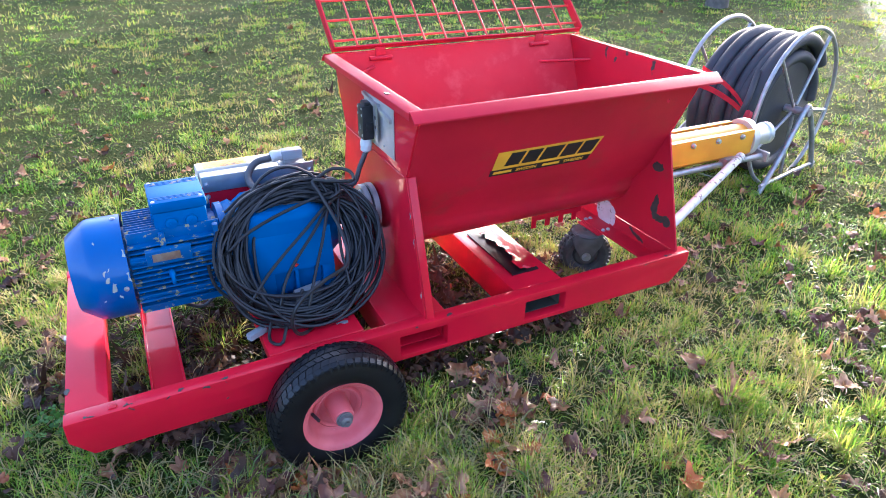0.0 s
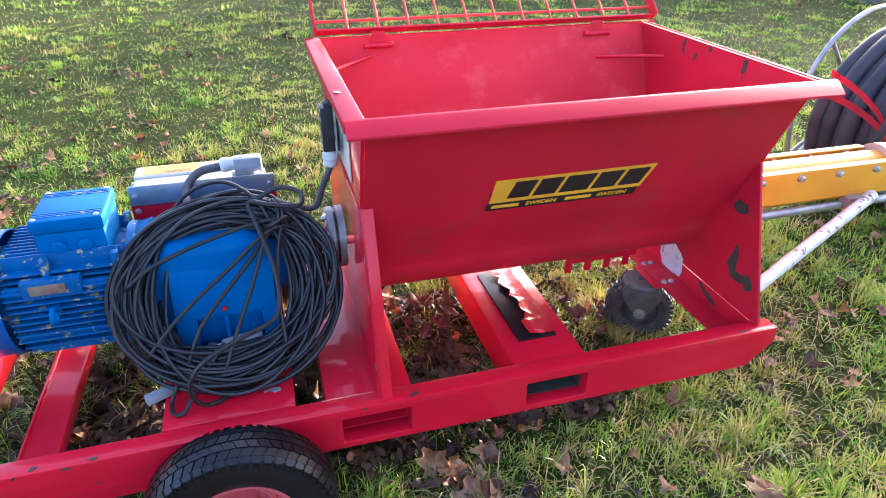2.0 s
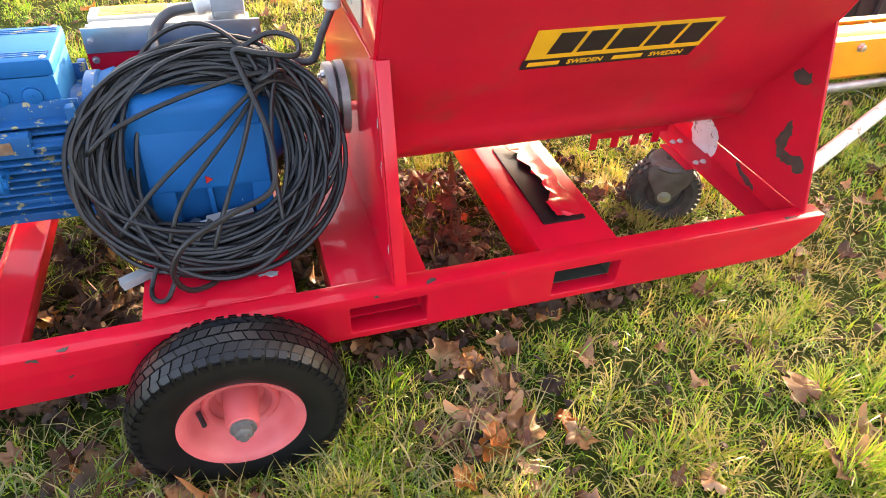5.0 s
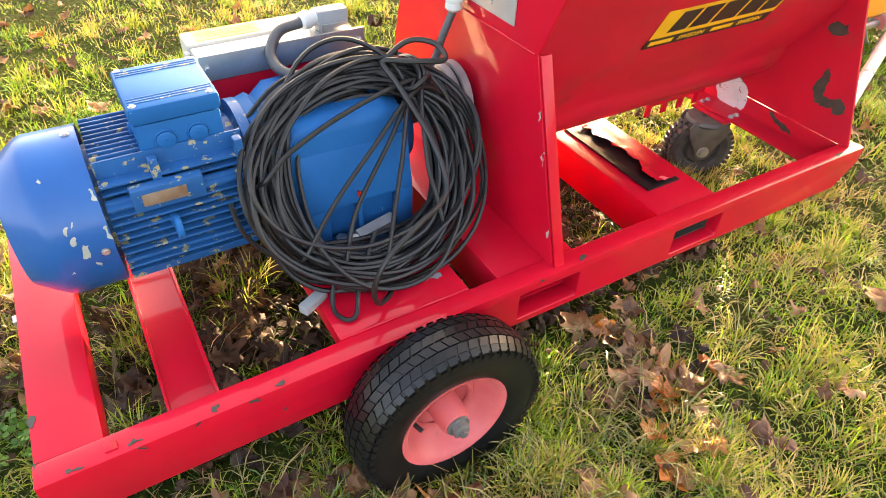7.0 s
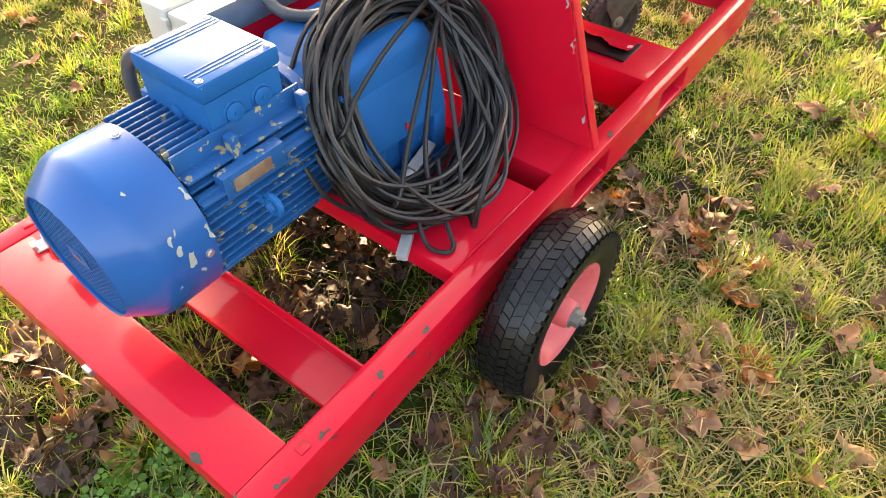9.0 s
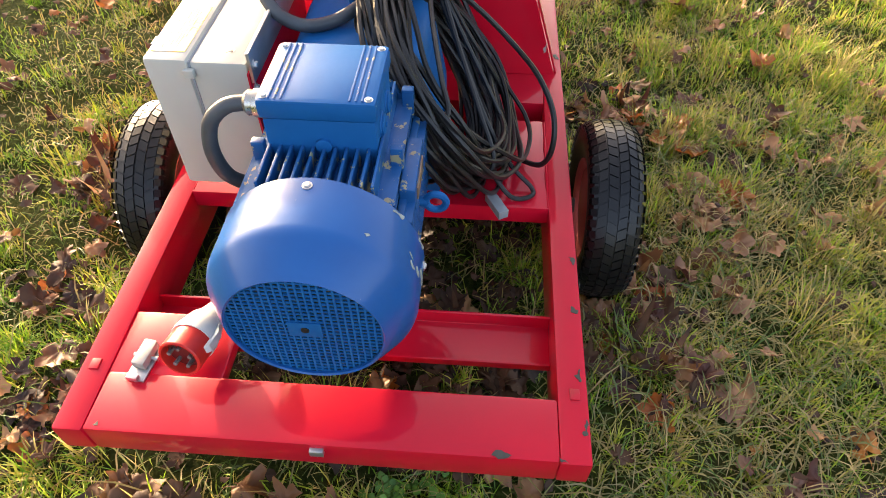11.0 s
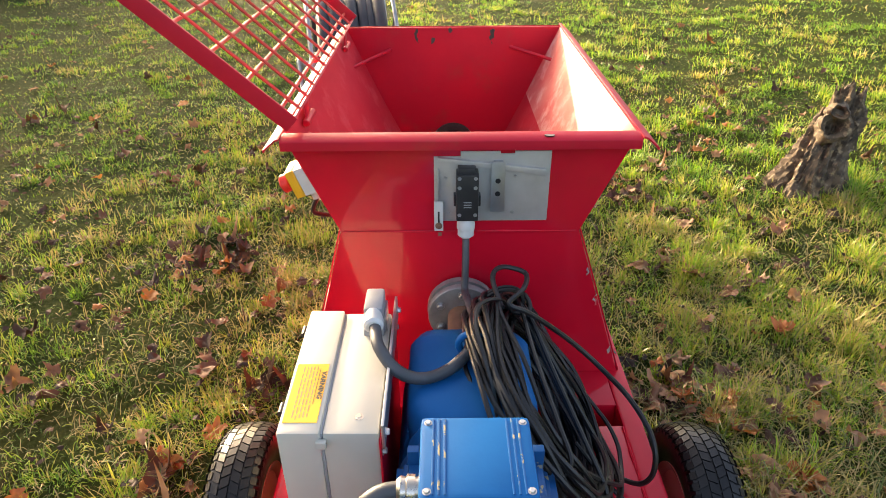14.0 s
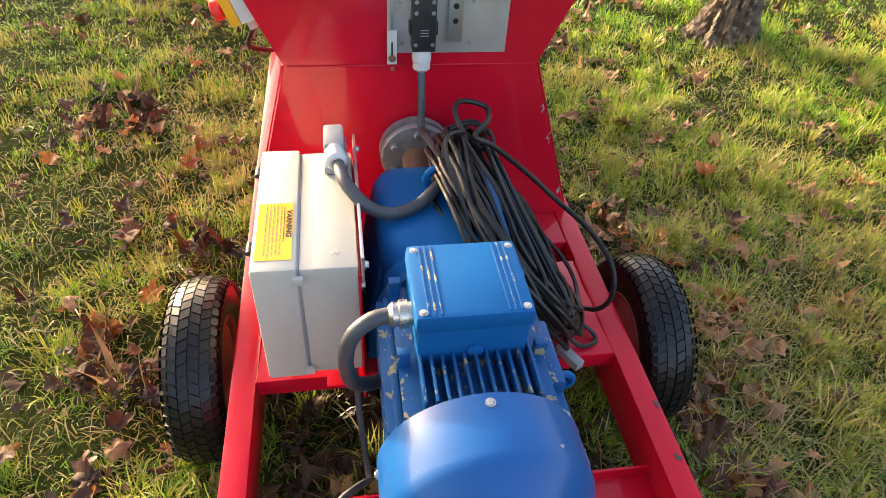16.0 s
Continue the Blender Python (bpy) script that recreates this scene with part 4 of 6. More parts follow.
for s in (-1, 1):
    yy = MY + s * 0.120
    # the flank runs on down to the foot and leaves two pockets round the foot bolts
    for x0, x1 in ((0.588, 0.636), (0.700, 0.711), (0.792, 0.832)):
        part("gear_rib", box(x0, x1, min(yy - s * 0.005, yy + s * 0.026), max(yy - s * 0.005, yy + s * 0.026), 0.380, 0.484, 0.003), BLUE, gb)
    part("gear_shelf", prism([(-0.005, 0.482), (0.0255, 0.482), (0.0255, 0.492), (0.003, 0.610), (-0.005, 0.612)], 0.243, lambda u, v, w, yy=yy, s=s: (0.5885 + w, yy + s * u, v), 0.003), BLUE, gb)
    for x in (0.660, 0.765):
        part("foot_bolt", bolt((x, MY + s * 0.136, 0.382), (0, 0, 1), 0.013, 0.016), STEEL, gb)
for z in (0.50, 0.545, 0.59, 0.635):
    part("joint_bolt", bolt((0.556, MY - 0.121, z), (0, -1, 0), 0.005), BLUE, gb)
part("filler_plug", lathe([(0, 0), (0, 0.009), (0.006, 0.009), (0.006, 0)], 3, pose(0.706, MY - 0.142, 0.505, 0, 0, -90)), PLASTIC_RED, gb, "small red oil plug")
ring = [(0.722, MY + 0.024 * math.cos(a), 0.712 + 0.024 * math.sin(a)) for a in np.linspace(0, 2 * math.pi, 18, endpoint=False)]
part("eye_bolt", tube(ring, 0.0075, 10, 2, True), BLUE, gear)
part("eye_bolt_base", lathe([(0, 0), (0, 0.020), (0.008, 0.018), (0.014, 0.010), (0.014, 0)], 20, pose(0.722, MY, 0.680, 0, -90, 0)), BLUE, gear)
part("output_shaft", rod((0.878, MY + 0.01, 0.575), (0.986, MY + 0.01, 0.582), 0.034, 24), RUST, gear, "rusty output shaft")
fl = part("flange", lathe([(0.985, 0.0), (0.985, 0.080), (0.988, 0.082), (1.002, 0.082), (1.004, 0.078), (1.004, 0.0)], 48, Matrix.Translation((0, 0.435, 0.585))), CAST_LIGHT, gear, "grey round flange on the hopper wall")
part("flange_gasket", lathe([(1.004, 0), (1.004, 0.077), (1.010, 0.077), (1.010, 0)], 40, Matrix.Translation((0, 0.435, 0.585))), STICKER_BLACK, gear)
part("flange_back", lathe([(1.0102, 0), (1.0102, 0.084), (1.0285, 0.084), (1.0285, 0)], 48, Matrix.Translation((0, 0.435, 0.585))), CAST_LIGHT, gear)
for k in range(6):
    a = radians(30 + 60 * k)
    part("flange_bolt", bolt((0.985, 0.435 + 0.060 * math.cos(a), 0.585 + 0.060 * math.sin(a)), (-1, 0, 0), 0.008, 0.009), STEEL, fl)

# ---- control box ----
cbox = thing("control_box", (0.675, 0.67, 0.36), "cream white steel control box on a red bracket", "control box")
part("case", box(0.496, 0.834, 0.588, 0.6835, 0.445, 0.706, 0.006), WHITE, cbox)
door = part("door", box(0.491, 0.838, 0.6865, 0.760, 0.441, 0.712, 0.007), WHITE, cbox)
part("door_gasket", box(0.497, 0.833, 0.683, 0.687, 0.447, 0.705, 0.001), PLASTIC_GREY, door)
for x in (0.4895, 0.8395):
    for z in (0.690, 0.462):
        part("door_latch", box(x - 0.005, x + 0.005, 0.676, 0.694, z - 0.009, z + 0.006, 0.002), WHITE, door)
for x in (0.56, 0.78):
    part("hinge", rod((x - 0.012, 0.764, 0.70), (x + 0.012, 0.764, 0.70), 0.006, 10), PLASTIC_BLACK, door)
part("top_screw", bolt((0.535, 0.625, 0.705), (0, 0, 1), 0.006, 0.003), BRASS, cbox)
part("steel_plate", box(0.493, 0.866, 0.578, 0.5835, 0.672, 0.727, 0.001), STEEL, cbox, "bright steel cover plate")
part("red_bracket", box(0.491, 0.868, 0.5845, 0.5885, 0.358, 0.690, 0.001), RED, cbox, "red mounting bracket")
part("bracket_foot", box(0.52, 0.85, 0.589, 0.66, 0.3585, 0.366, 0.001), RED, cbox)
for x in (0.506, 0.852):
    for z in (0.700, 0.655):
        part("bolt", bolt((x, 0.578 if z > 0.67 else 0.5845, z), (0, -1, 0), 0.006), STEEL, cbox)
sx0, sx1, sy0, sy1 = 0.515, 0.664, 0.694, 0.753
label_m = part("warning_label", box(sx0, sx1, sy0, sy1, 0.7125, 0.7132, 0), STICKER_YELLOW, door, "yellow warning sticker with small print", smooth=False)


word("VARNING", 0.020, 0.0030, 0.012, 0.074, STICKER_BLACK, "lettering", label_m, lambda u, v, w: (sx1 - u, sy0 + 0.002 + (0.011 - v), 0.7133 + w * 0.3))
part("label_rule", box(sx1 - 0.105, sx1 - 0.012, sy0 + 0.0140, sy0 + 0.0150, 0.7133, 0.7137, 0), STICKER_BLACK, label_m, smooth=False)
rng = random.Random(3)
for r in range(5):
    u = 0.008
    while u < 0.135:
        w = rng.uniform(0.006, 0.018)
        part("print_bar", box(sx1 - min(u + w, 0.142), sx1 - u, sy0 + 0.0190 + 0.0062 * r, sy0 + 0.0208 + 0.0062 * r, 0.7133, 0.7136, 0), BROWN_PLATE, label_m, smooth=False)
        u += w + 0.004
# plug socket on top
sock = part("plug_base", box(0.755, 0.845, 0.598, 0.640, 0.7065, 0.722, 0.003), PLASTIC_GREY, cbox)
part("plug_hood", box(0.765, 0.838, 0.600, 0.638, 0.7225, 0.768, 0.006), PLASTIC_GREY, sock, "grey connector hood")
part("plug_lever", box(0.770, 0.833, 0.5955, 0.5995, 0.708, 0.740, 0.001), STEEL, sock)
part("plug_gland", lathe([(0, 0), (0, 0.017), (0.018, 0.017), (0.018, 0.020), (0.034, 0.020), (0.040, 0.015), (0.040, 0)], 16, axis_to((0.768, 0.619, 0.752), (0.68, 0.610, 0.745))), PLASTIC_WHITE, sock)

# ---- switch panel on the hopper ----
panel = thing("switch_panel", (1.005, 0.375, 0.92), "brushed aluminium plate with a black switch on the hopper wall", "panel")


def on_wall(u, v, w):
    """u along y, v up, w out of the upright rear wall."""
    return (X0 - 0.0085 - w, 0.370 + (u - 0.372) * 1.025, v - 0.019)


def wall_place(u, v, w):
    """A matrix at a point of the rear wall whose x axis points out of it."""
    return Matrix.Translation(on_wall(u, v, w)) @ pose(0, 0, 0, 0, 0, 180)


part("back_plate", cellplate([0.247, 0.325, 0.355, 0.440, 0.497], [0.838, 0.996, 1.002, 1.008], [(1, 2), (3, 2), (3, 1)], 0.003, lambda u, v, w: on_wall(u, v, w + 0.001), 0.0006), ALU, panel)


def wall_box(u0, u1, v0, v1, w0, w1, bevel=0.001):
    bm = bmesh.new()
    vs = [bm.verts.new(on_wall(u, v, w)) for u in (u0, u1) for v in (v0, v1) for w in (w0, w1)]
    for f in ((0, 1, 3, 2), (4, 6, 7, 5), (0, 4, 5, 1), (2, 3, 7, 6), (0, 2, 6, 4), (1, 5, 7, 3)):
        bm.faces.new([vs[i] for i in f])
    bmesh.ops.recalc_face_normals(bm, faces=bm.faces)
    return soften(bm, bevel)


bm = prism([(0.258, 0.952), (0.258, 0.968), (0.488, 0.997), (0.488, 0.988)], 0.010, lambda u, v, w: on_wall(u, v, w + 0.0045), 0.001)
part("diagonal_bar", bm, ALU, panel)
part("bracket_strip", wall_box(0.345, 0.375, 0.868, 0.988, 0.016, 0.019), STEEL, panel)
part("bracket_base", wall_box(0.350, 0.370, 0.976, 0.988, 0.0045, 0.0165), STEEL, panel)
for v in (0.913, 0.944):
    part("strip_hole", lathe([(0, 0), (0, 0.006), (0.0012, 0.006), (0.0012, 0)], 16, wall_place(0.360, v, 0.0185)), STICKER_BLACK, panel)
for u, v in ((0.322, 0.948), (0.325, 0.860), (0.472, 0.945), (0.466, 0.858), (0.367, 0.962)):
    part("rivet", lathe([(0, 0), (0, 0.0042), (0.003, 0.003), (0.003, 0)], 12, wall_place(u, v, 0.0045)), STEEL, panel)
sw = part("limit_switch", wall_box(0.402, 0.450, 0.858, 0.970, 0.005, 0.046, 0.004), PLASTIC_BLACK, panel, "black limit switch housing")
part("switch_head", wall_box(0.408, 0.446, 0.962, 0.980, 0.008, 0.036, 0.003), PLASTIC_BLACK, sw)
for u in (0.397, 0.449):
    part("switch_ear", wall_box(u, u + 0.006, 0.890, 0.915, 0.012, 0.034, 0.001), PLASTIC_BLACK, sw)
for u in (0.409, 0.443):
    for v in (0.940, 0.962, 0.874):
        part("switch_screw", lathe([(0, 0), (0, 0.0045), (0.002, 0.004), (0.002, 0)], 12, wall_place(u, v, 0.0455)), STEEL, sw)
for k in range(3):
    part("print_bar", wall_box(0.417, 0.434, 0.892 + 0.006 * k, 0.894 + 0.006 * k, 0.0462, 0.0466, 0), PLASTIC_GREY, sw)
part("switch_gland", lathe([(0, 0), (0, 0.017), (0.010, 0.019), (0.012, 0.0205), (0.026, 0.0205), (0.028, 0.018), (0.042, 0.019), (0.048, 0.012), (0.048, 0)], 16, axis_to(on_wall(0.428, 0.858, 0.026), on_wall(0.428, 0.80, 0.030))), PLASTIC_WHITE, panel, "white plastic cable gland")
part("switch_arm", wall_box(0.486, 0.490, 0.868, 0.968, 0.0045, 0.012, 0.0005), STEEL, panel)
part("slide", wall_box(0.478, 0.498, 0.818, 0.892, 0.010, 0.016, 0.001), PLASTIC_WHITE, panel)
part("slide_slot", wall_box(0.486, 0.490, 0.832, 0.868, 0.0162, 0.0166, 0), STICKER_BLACK, panel)
part("slide_bolt", bolt(on_wall(0.488, 0.832, 0.016), (-1, 0, 0), 0.006), RUST, panel)
part("rust_run", wall_box(0.482, 0.490, 0.796, 0.818, 0.0004, 0.0010, 0), RUST, panel, "rust stain run down the paint")

# ---- emergency stop on the far wall ----
stop = thing("emergency_stop", (1.10, 0.80, 0.90), "yellow emergency stop box with a red button", "switch")
em = pose(1.085, 0.774, 0.918, -20, 0, 0)
part("stop_box", box(-0.035, 0.035, 0.0, 0.030, -0.034, 0.034, 0.004, m=em), PLASTIC_WHITE, stop)
part("stop_lid", box(-0.035, 0.035, 0.0302, 0.052, -0.034, 0.034, 0.004, m=em), STICKER_YELLOW, stop, "yellow lid")
part("stop_button", lathe([(0.052, 0), (0.052, 0.012), (0.058, 0.012), (0.060, 0.021), (0.076, 0.022), (0.080, 0.018), (0.081, 0)], 28, em @ pose(0, 0, 0, 0, 0, 90)), PLASTIC_RED, stop)
part("stop_gland", rod(em @ Vector((0, 0.018, -0.033)), em @ Vector((0, 0.018, -0.058)), 0.011, 12), PLASTIC_WHITE, stop)
part("stop_cable", tube([em @ Vector((0, 0.018, -0.055)), (1.105, 0.79, 0.81), (1.135, 0.762, 0.785), (1.17, 0.742, 0.77), (1.20, 0.730, 0.765)], 0.0055, 8, 6), CABLE, stop)

# ---- cables ----
conduit = thing("grey_cable", (0.85, 0.45, 0.40), "thick grey cable from the switch through the eye bolt", "cable")
part("switch_lead", tube([on_wall(0.428, 0.815, 0.028), (0.985, 0.428, 0.74), (0.955, 0.430, 0.68), (0.87, 0.425, 0.645 + 0.06), (0.79, 0.415, 0.715), (0.722, 0.405, 0.722)], 0.0085, 10, 8), CABLE_GREY, conduit)
part("box_lead", tube([(0.730, 0.613, 0.748), (0.675, 0.600, 0.742), (0.640, 0.565, 0.716), (0.640, 0.520, 0.697), (0.665, 0.470, 0.696), (0.705, 0.430, 0.706), (0.735, 0.405, 0.715)], 0.0120, 10, 8), CABLE_GREY, conduit)
part("motor_lead", tube([(0.372, 0.546, 0.722), (0.366, 0.578, 0.718), (0.358, 0.606, 0.692), (0.354, 0.616, 0.642), (0.360, 0.608, 0.588), (0.382, 0.588, 0.548), (0.41, 0.560, 0.520), (0.45, 0.535, 0.505)], 0.0125, 10, 8), CABLE_GREY, conduit)
part("thin_lead", tube([(0.905, 0.424, 0.700), (0.80, 0.420, 0.712), (0.74, 0.400, 0.700), (0.68, 0.378, 0.690), (0.61, 0.352, 0.672), (0.57, 0.335, 0.63)], 0.0052, 8, 8), CABLE_GREY, conduit)

coil = thing("cable_coil", (0.72, 0.27, 0.38), "thick loose coil of black rubber cable leaning on the gearbox", "cable")
CC = Vector((0.726, 0.290, 0.561))
CU = Vector((1, 0.02, 0.0)).normalized()
CV = Vector((0.05, 0.53, 0.846)).normalized()
CN = CU.cross(CV).normalized()
rng = random.Random(21)
for k in range(52):
    a, b = rng.gauss(0.214, 0.027), rng.gauss(0.200, 0.022)
    ox, oy = rng.gauss(0, 0.012), rng.gauss(-0.004, 0.012)
    deep = rng.uniform(-0.036, 0.046)
    ph, tilt, wob = rng.uniform(0, 6.28), rng.gauss(0, 0.016), rng.uniform(0, 6.28)
    pts = []
    for i in range(22):
        t = 2 * math.pi * i / 22
        r = 1 + 0.035 * math.sin(2 * t + ph) + 0.028 * math.sin(3 * t + wob) + rng.gauss(0, 0.008)
        u, v = a * r * math.cos(t) + ox, b * r * math.sin(t) + oy
        w = deep * (1.0 - 0.45 * math.sin(t)) + tilt * math.sin(t + ph) + 0.006 * math.sin(5 * t + wob)
        p = CC + CU * u + CV * v + CN * w
        p.z = max(p.z, 0.366)
        pts.append(p)
    part("cable_turn", tube(pts, 0.0050, 6, 3, True), CABLE, coil)
# loose strands that fan out from the knot at the top
for mid, end, deep in (((-0.03, 0.115), (-0.215, 0.03), 0.060), ((0.0, 0.035), (-0.175, -0.125), 0.066), ((0.055, -0.01), (-0.015, -0.185), 0.062), ((0.115, -0.02), (0.125, -0.165), 0.058), ((0.035, 0.03), (-0.10, -0.165), 0.055)):
    knot_uv = (0.125 + rng.uniform(-0.012, 0.012), 0.135 + rng.uniform(-0.012, 0.012))
    way = [(0.20, 0.10), knot_uv, mid, (mid[0] * 0.35 + end[0] * 0.65 + rng.uniform(-0.012, 0.012), mid[1] * 0.45 + end[1] * 0.55), end, (end[0] * 1.06, end[1] * 1.06 - 0.012), (end[0] * 1.1 + 0.05, end[1] * 1.05 - 0.02)]
    part("strand", tube([CC + CU * u + CV * v + CN * (0.03, deep, deep, deep, deep * 0.9, 0.02, -0.02)[n] for n, (u, v) in enumerate(way)], 0.0050, 8, 7), CABLE, coil)
knot_at = CC + CU * 0.125 + CV * 0.135 + CN * 0.058
part("coil_tie", tube([knot_at + CU * (0.030 * math.cos(a)) + CN * (0.022 * math.sin(a)) + CV * (0.008 * math.sin(2 * a)) for a in np.linspace(0, 2 * math.pi, 12, endpoint=False)], 0.0050, 8, 3, True), CABLE, coil, "strand wrapped round the coil as a tie")
part("tail", tube([(0.80, 0.36, 0.742), (0.87, 0.375, 0.77), (0.92, 0.35, 0.765), (0.915, 0.30, 0.752), (0.85, 0.31, 0.757), (0.80, 0.345, 0.752), (0.81, 0.30, 0.72), (0.84, 0.21, 0.63), (0.83, 0.135, 0.56), (0.74, 0.085, 0.545), (0.66, 0.056, 0.515), (0.628, 0.052, 0.455), (0.645, 0.068, 0.395), (0.69, 0.11, 0.368), (0.72, 0.16, 0.368)], 0.0058, 8, 8), CABLE, coil, "single strand looping out of the coil")
part("tail_loop", tube([(0.70, 0.20, 0.46), (0.63, 0.13, 0.400), (0.60, 0.085, 0.368), (0.575, 0.09, 0.366), (0.57, 0.13, 0.370), (0.60, 0.18, 0.42)], 0.0050, 8, 7), CABLE, coil)
bm = bmesh.new()
for k in range(2):
    pts = [CC + CU * (0.115 + 0.014 * math.cos(t) + 0.01 * k) + CV * (0.152 + 0.045 * math.sin(t)) + CN * (0.01 + 0.062 * math.cos(t)) for t in np.linspace(0, 6.28, 12, endpoint=False)]
    tube(pts, 0.0047, 6, 3, True, bm=bm)
part("tie", bm, CABLE, coil)
part("connector", box(-0.011, 0.011, -0.032, 0.032, -0.010, 0.010, 0.002, m=pose(0.540, 0.158, 0.372, 0, 0, 118)), PLASTIC_GREY, coil, "small grey cable connector")
part("connector_body", box(-0.05, 0.05, -0.012, 0.012, -0.014, 0.014, 0.003, m=pose(0.735, 0.275, 0.405, 20, 0, 14)), PLASTIC_GREY, coil, "grey inline connector")
part("connector_nut", rod((0.688, 0.263, 0.405), (0.662, 0.257, 0.404), 0.010, 10, bevel=0.002), PLASTIC_WHITE, coil)

# ---- mains plug and latch on the rear beam ----
plug = thing("mains_plug", (0.13, 0.66, 0.36), "red and white industrial mains plug lying on the rear beam", "plug")
pm = axis_to((0.200, 0.648, 0.387), (0.092, 0.662, 0.412)) @ Matrix.Diagonal((0.91, 1.14, 1.14, 1.0))
part("plug_shell", lathe([(-0.050, 0), (-0.050, 0.012), (-0.040, 0.015), (-0.020, 0.019), (0.0, 0.027), (0.036, 0.0335), (0.050, 0.0335), (0.050, 0)], 28, pm), PLASTIC_WHITE, plug, "white plug housing")
part("plug_collar", lathe([(0.046, 0.0), (0.046, 0.0315), (0.094, 0.0315), (0.096, 0.030), (0.096, 0.0272), (0.070, 0.0268), (0.070, 0.0)], 32, pm), PLASTIC_RED, plug, "red plug collar")
part("plug_face", lathe([(0.0705, 0.0262), (0.076, 0.0262), (0.076, 0.0)], 28, pm), PLASTIC_DARK_RED, plug, "dark red contact face")
for k in range(5):
    a = radians(72 * k + 90)
    p = pm @ Vector((0.070, 0.0165 * math.cos(a), 0.0165 * math.sin(a)))
    q = pm @ Vector((0.094, 0.0165 * math.cos(a), 0.0165 * math.sin(a)))
    part("pin", rod(p, q, 0.0036, 8), CAST, plug)
for turn in (0, 180):
    part("plug_wing", prism([(-0.030, 0.016), (0.0, 0.026), (0.030, 0.0375), (0.066, 0.0375), (0.072, 0.033), (0.072, 0.030), (0.0, 0.016)], 0.012, lambda u, v, w, m=pm @ pose(0, 0, 0, turn + 12): m @ Vector((u, v, w - 0.006)), 0.002), PLASTIC_WHITE, plug, "white housing clip")
part("plug_cable", tube([(0.235, 0.650, 0.386), (0.27, 0.640, 0.384), (0.30, 0.610, 0.370), (0.33, 0.592, 0.33), (0.37, 0.588, 0.27), (0.43, 0.592, 0.24), (0.50, 0.60, 0.30), (0.54, 0.602, 0.38), (0.545, 0.604, 0.44)], 0.0065, 8, 8), CABLE_GREY, plug)
latch = thing("toggle_latch", (0.133, 0.742, 0.36), "small grey metal toggle latch on the rear beam", "latch")
lm = pose(0.140, 0.744, 0.3475, 0, 0, -8)
part("latch_base", box(-0.036, 0.030, -0.017, 0.017, 0, 0.004, 0.001, m=lm), STEEL, latch)
part("latch_arm", box(-0.016, 0.034, -0.012, 0.012, 0.0045, 0.022, 0.004, m=lm), CAST_LIGHT, latch)
part("latch_hook", box(-0.040, -0.030, -0.010, 0.010, 0.0045, 0.015, 0.002, m=lm), STEEL, latch)
part("latch_pin", rod(lm @ Vector((0.006, -0.024, 0.010)), lm @ Vector((0.006, 0.020, 0.010)), 0.004, 8), STEEL, latch)

# ---- pump tube at the front ----
pump = thing("pump_tube", (2.5, CY, 0.50), "yellow bolted pump sleeve with a grey outlet casting", "pump")
ay, azz = CY, 0.580
part("sleeve", lathe([(2.107, 0), (2.107, 0.066), (2.835, 0.066), (2.835, 0)], 36, Matrix.Translation((0, ay, azz))), YELLOW, pump)
for side in (-1, 1):
    # each half: a flat flank, a lip along the slot and a round foot
    half = [(0.078, 0.062), (0.078, -0.045), (0.050, -0.068), (0.044, -0.062), (0.068, -0.040), (0.070, 0.055), (0.052, 0.055), (0.052, 0.062)]
    bm = prism([(side * u, v) for u, v in half], 0.722, lambda u, v, w: (2.112 + w, ay + u, azz + v), 0.0015)
    part("sleeve_half", bm, YELLOW, pump)
for k in range(5):
    x = 2.165 + 0.148 * k
    part("sleeve_bolt", rod((x, ay - 0.060, azz + 0.050), (x, ay + 0.060, azz + 0.050), 0.006, 8), STEEL, pump)
    part("sleeve_nut", bolt((x, ay - 0.0785, azz + 0.040), (0, -1, 0), 0.010, 0.012), STEEL, pump)
part("tie_rod", rod((2.107, ay - 0.075, 0.498), (2.93, ay - 0.075, 0.505), 0.014, 14), GALV, pump)
part("tie_rod", rod((2.107, ay + 0.085, 0.498), (2.93, ay + 0.085, 0.505), 0.014, 14), GALV, pump)
part("outlet_casting", lathe([(2.836, 0), (2.836, 0.088), (2.872, 0.088), (2.885, 0.070), (2.93, 0.050), (2.99, 0.046), (2.995, 0.052), (3.015, 0.052), (3.015, 0)], 32, Matrix.Translation((0, ay, azz))), ALU, pump, "grey outlet casting")
part("clamp", box(2.66, 2.735, ay - 0.105, ay - 0.060, 0.485, 0.535, 0.006), GALV, pump)
part("end_bracket", box(2.915, 2.935, ay - 0.11, ay + 0.11, 0.485, 0.530, 0.004), GALV, pump)
part("support_pipe", rod((2.115, 0.085, 0.440), (2.715, 0.318, 0.542), 0.0185, 16), PIPE_WHITE, pump, "white pipe with chipped paint")
part("pipe_cap", rod((2.700, 0.312, 0.539), (2.728, 0.323, 0.5445), 0.021, 16), PIPE_WHITE, pump)

# ---- hose reel ----
reel = thing("hose_reel", (3.66, 0.95, 0.08), "galvanised tube hose reel on a bent tube stand", "reel")
PH = radians(12)
RU = Vector((math.cos(PH), math.sin(PH), 0))
RA = Vector((-math.sin(PH), math.cos(PH), 0))
RC = Vector((3.70, 0.80, 0.512))
RR = 0.440


def on_reel(ang, r, w):
    return RC + RU * (r * math.cos(ang)) + Vector((0, 0, r * math.sin(ang))) + RA * w


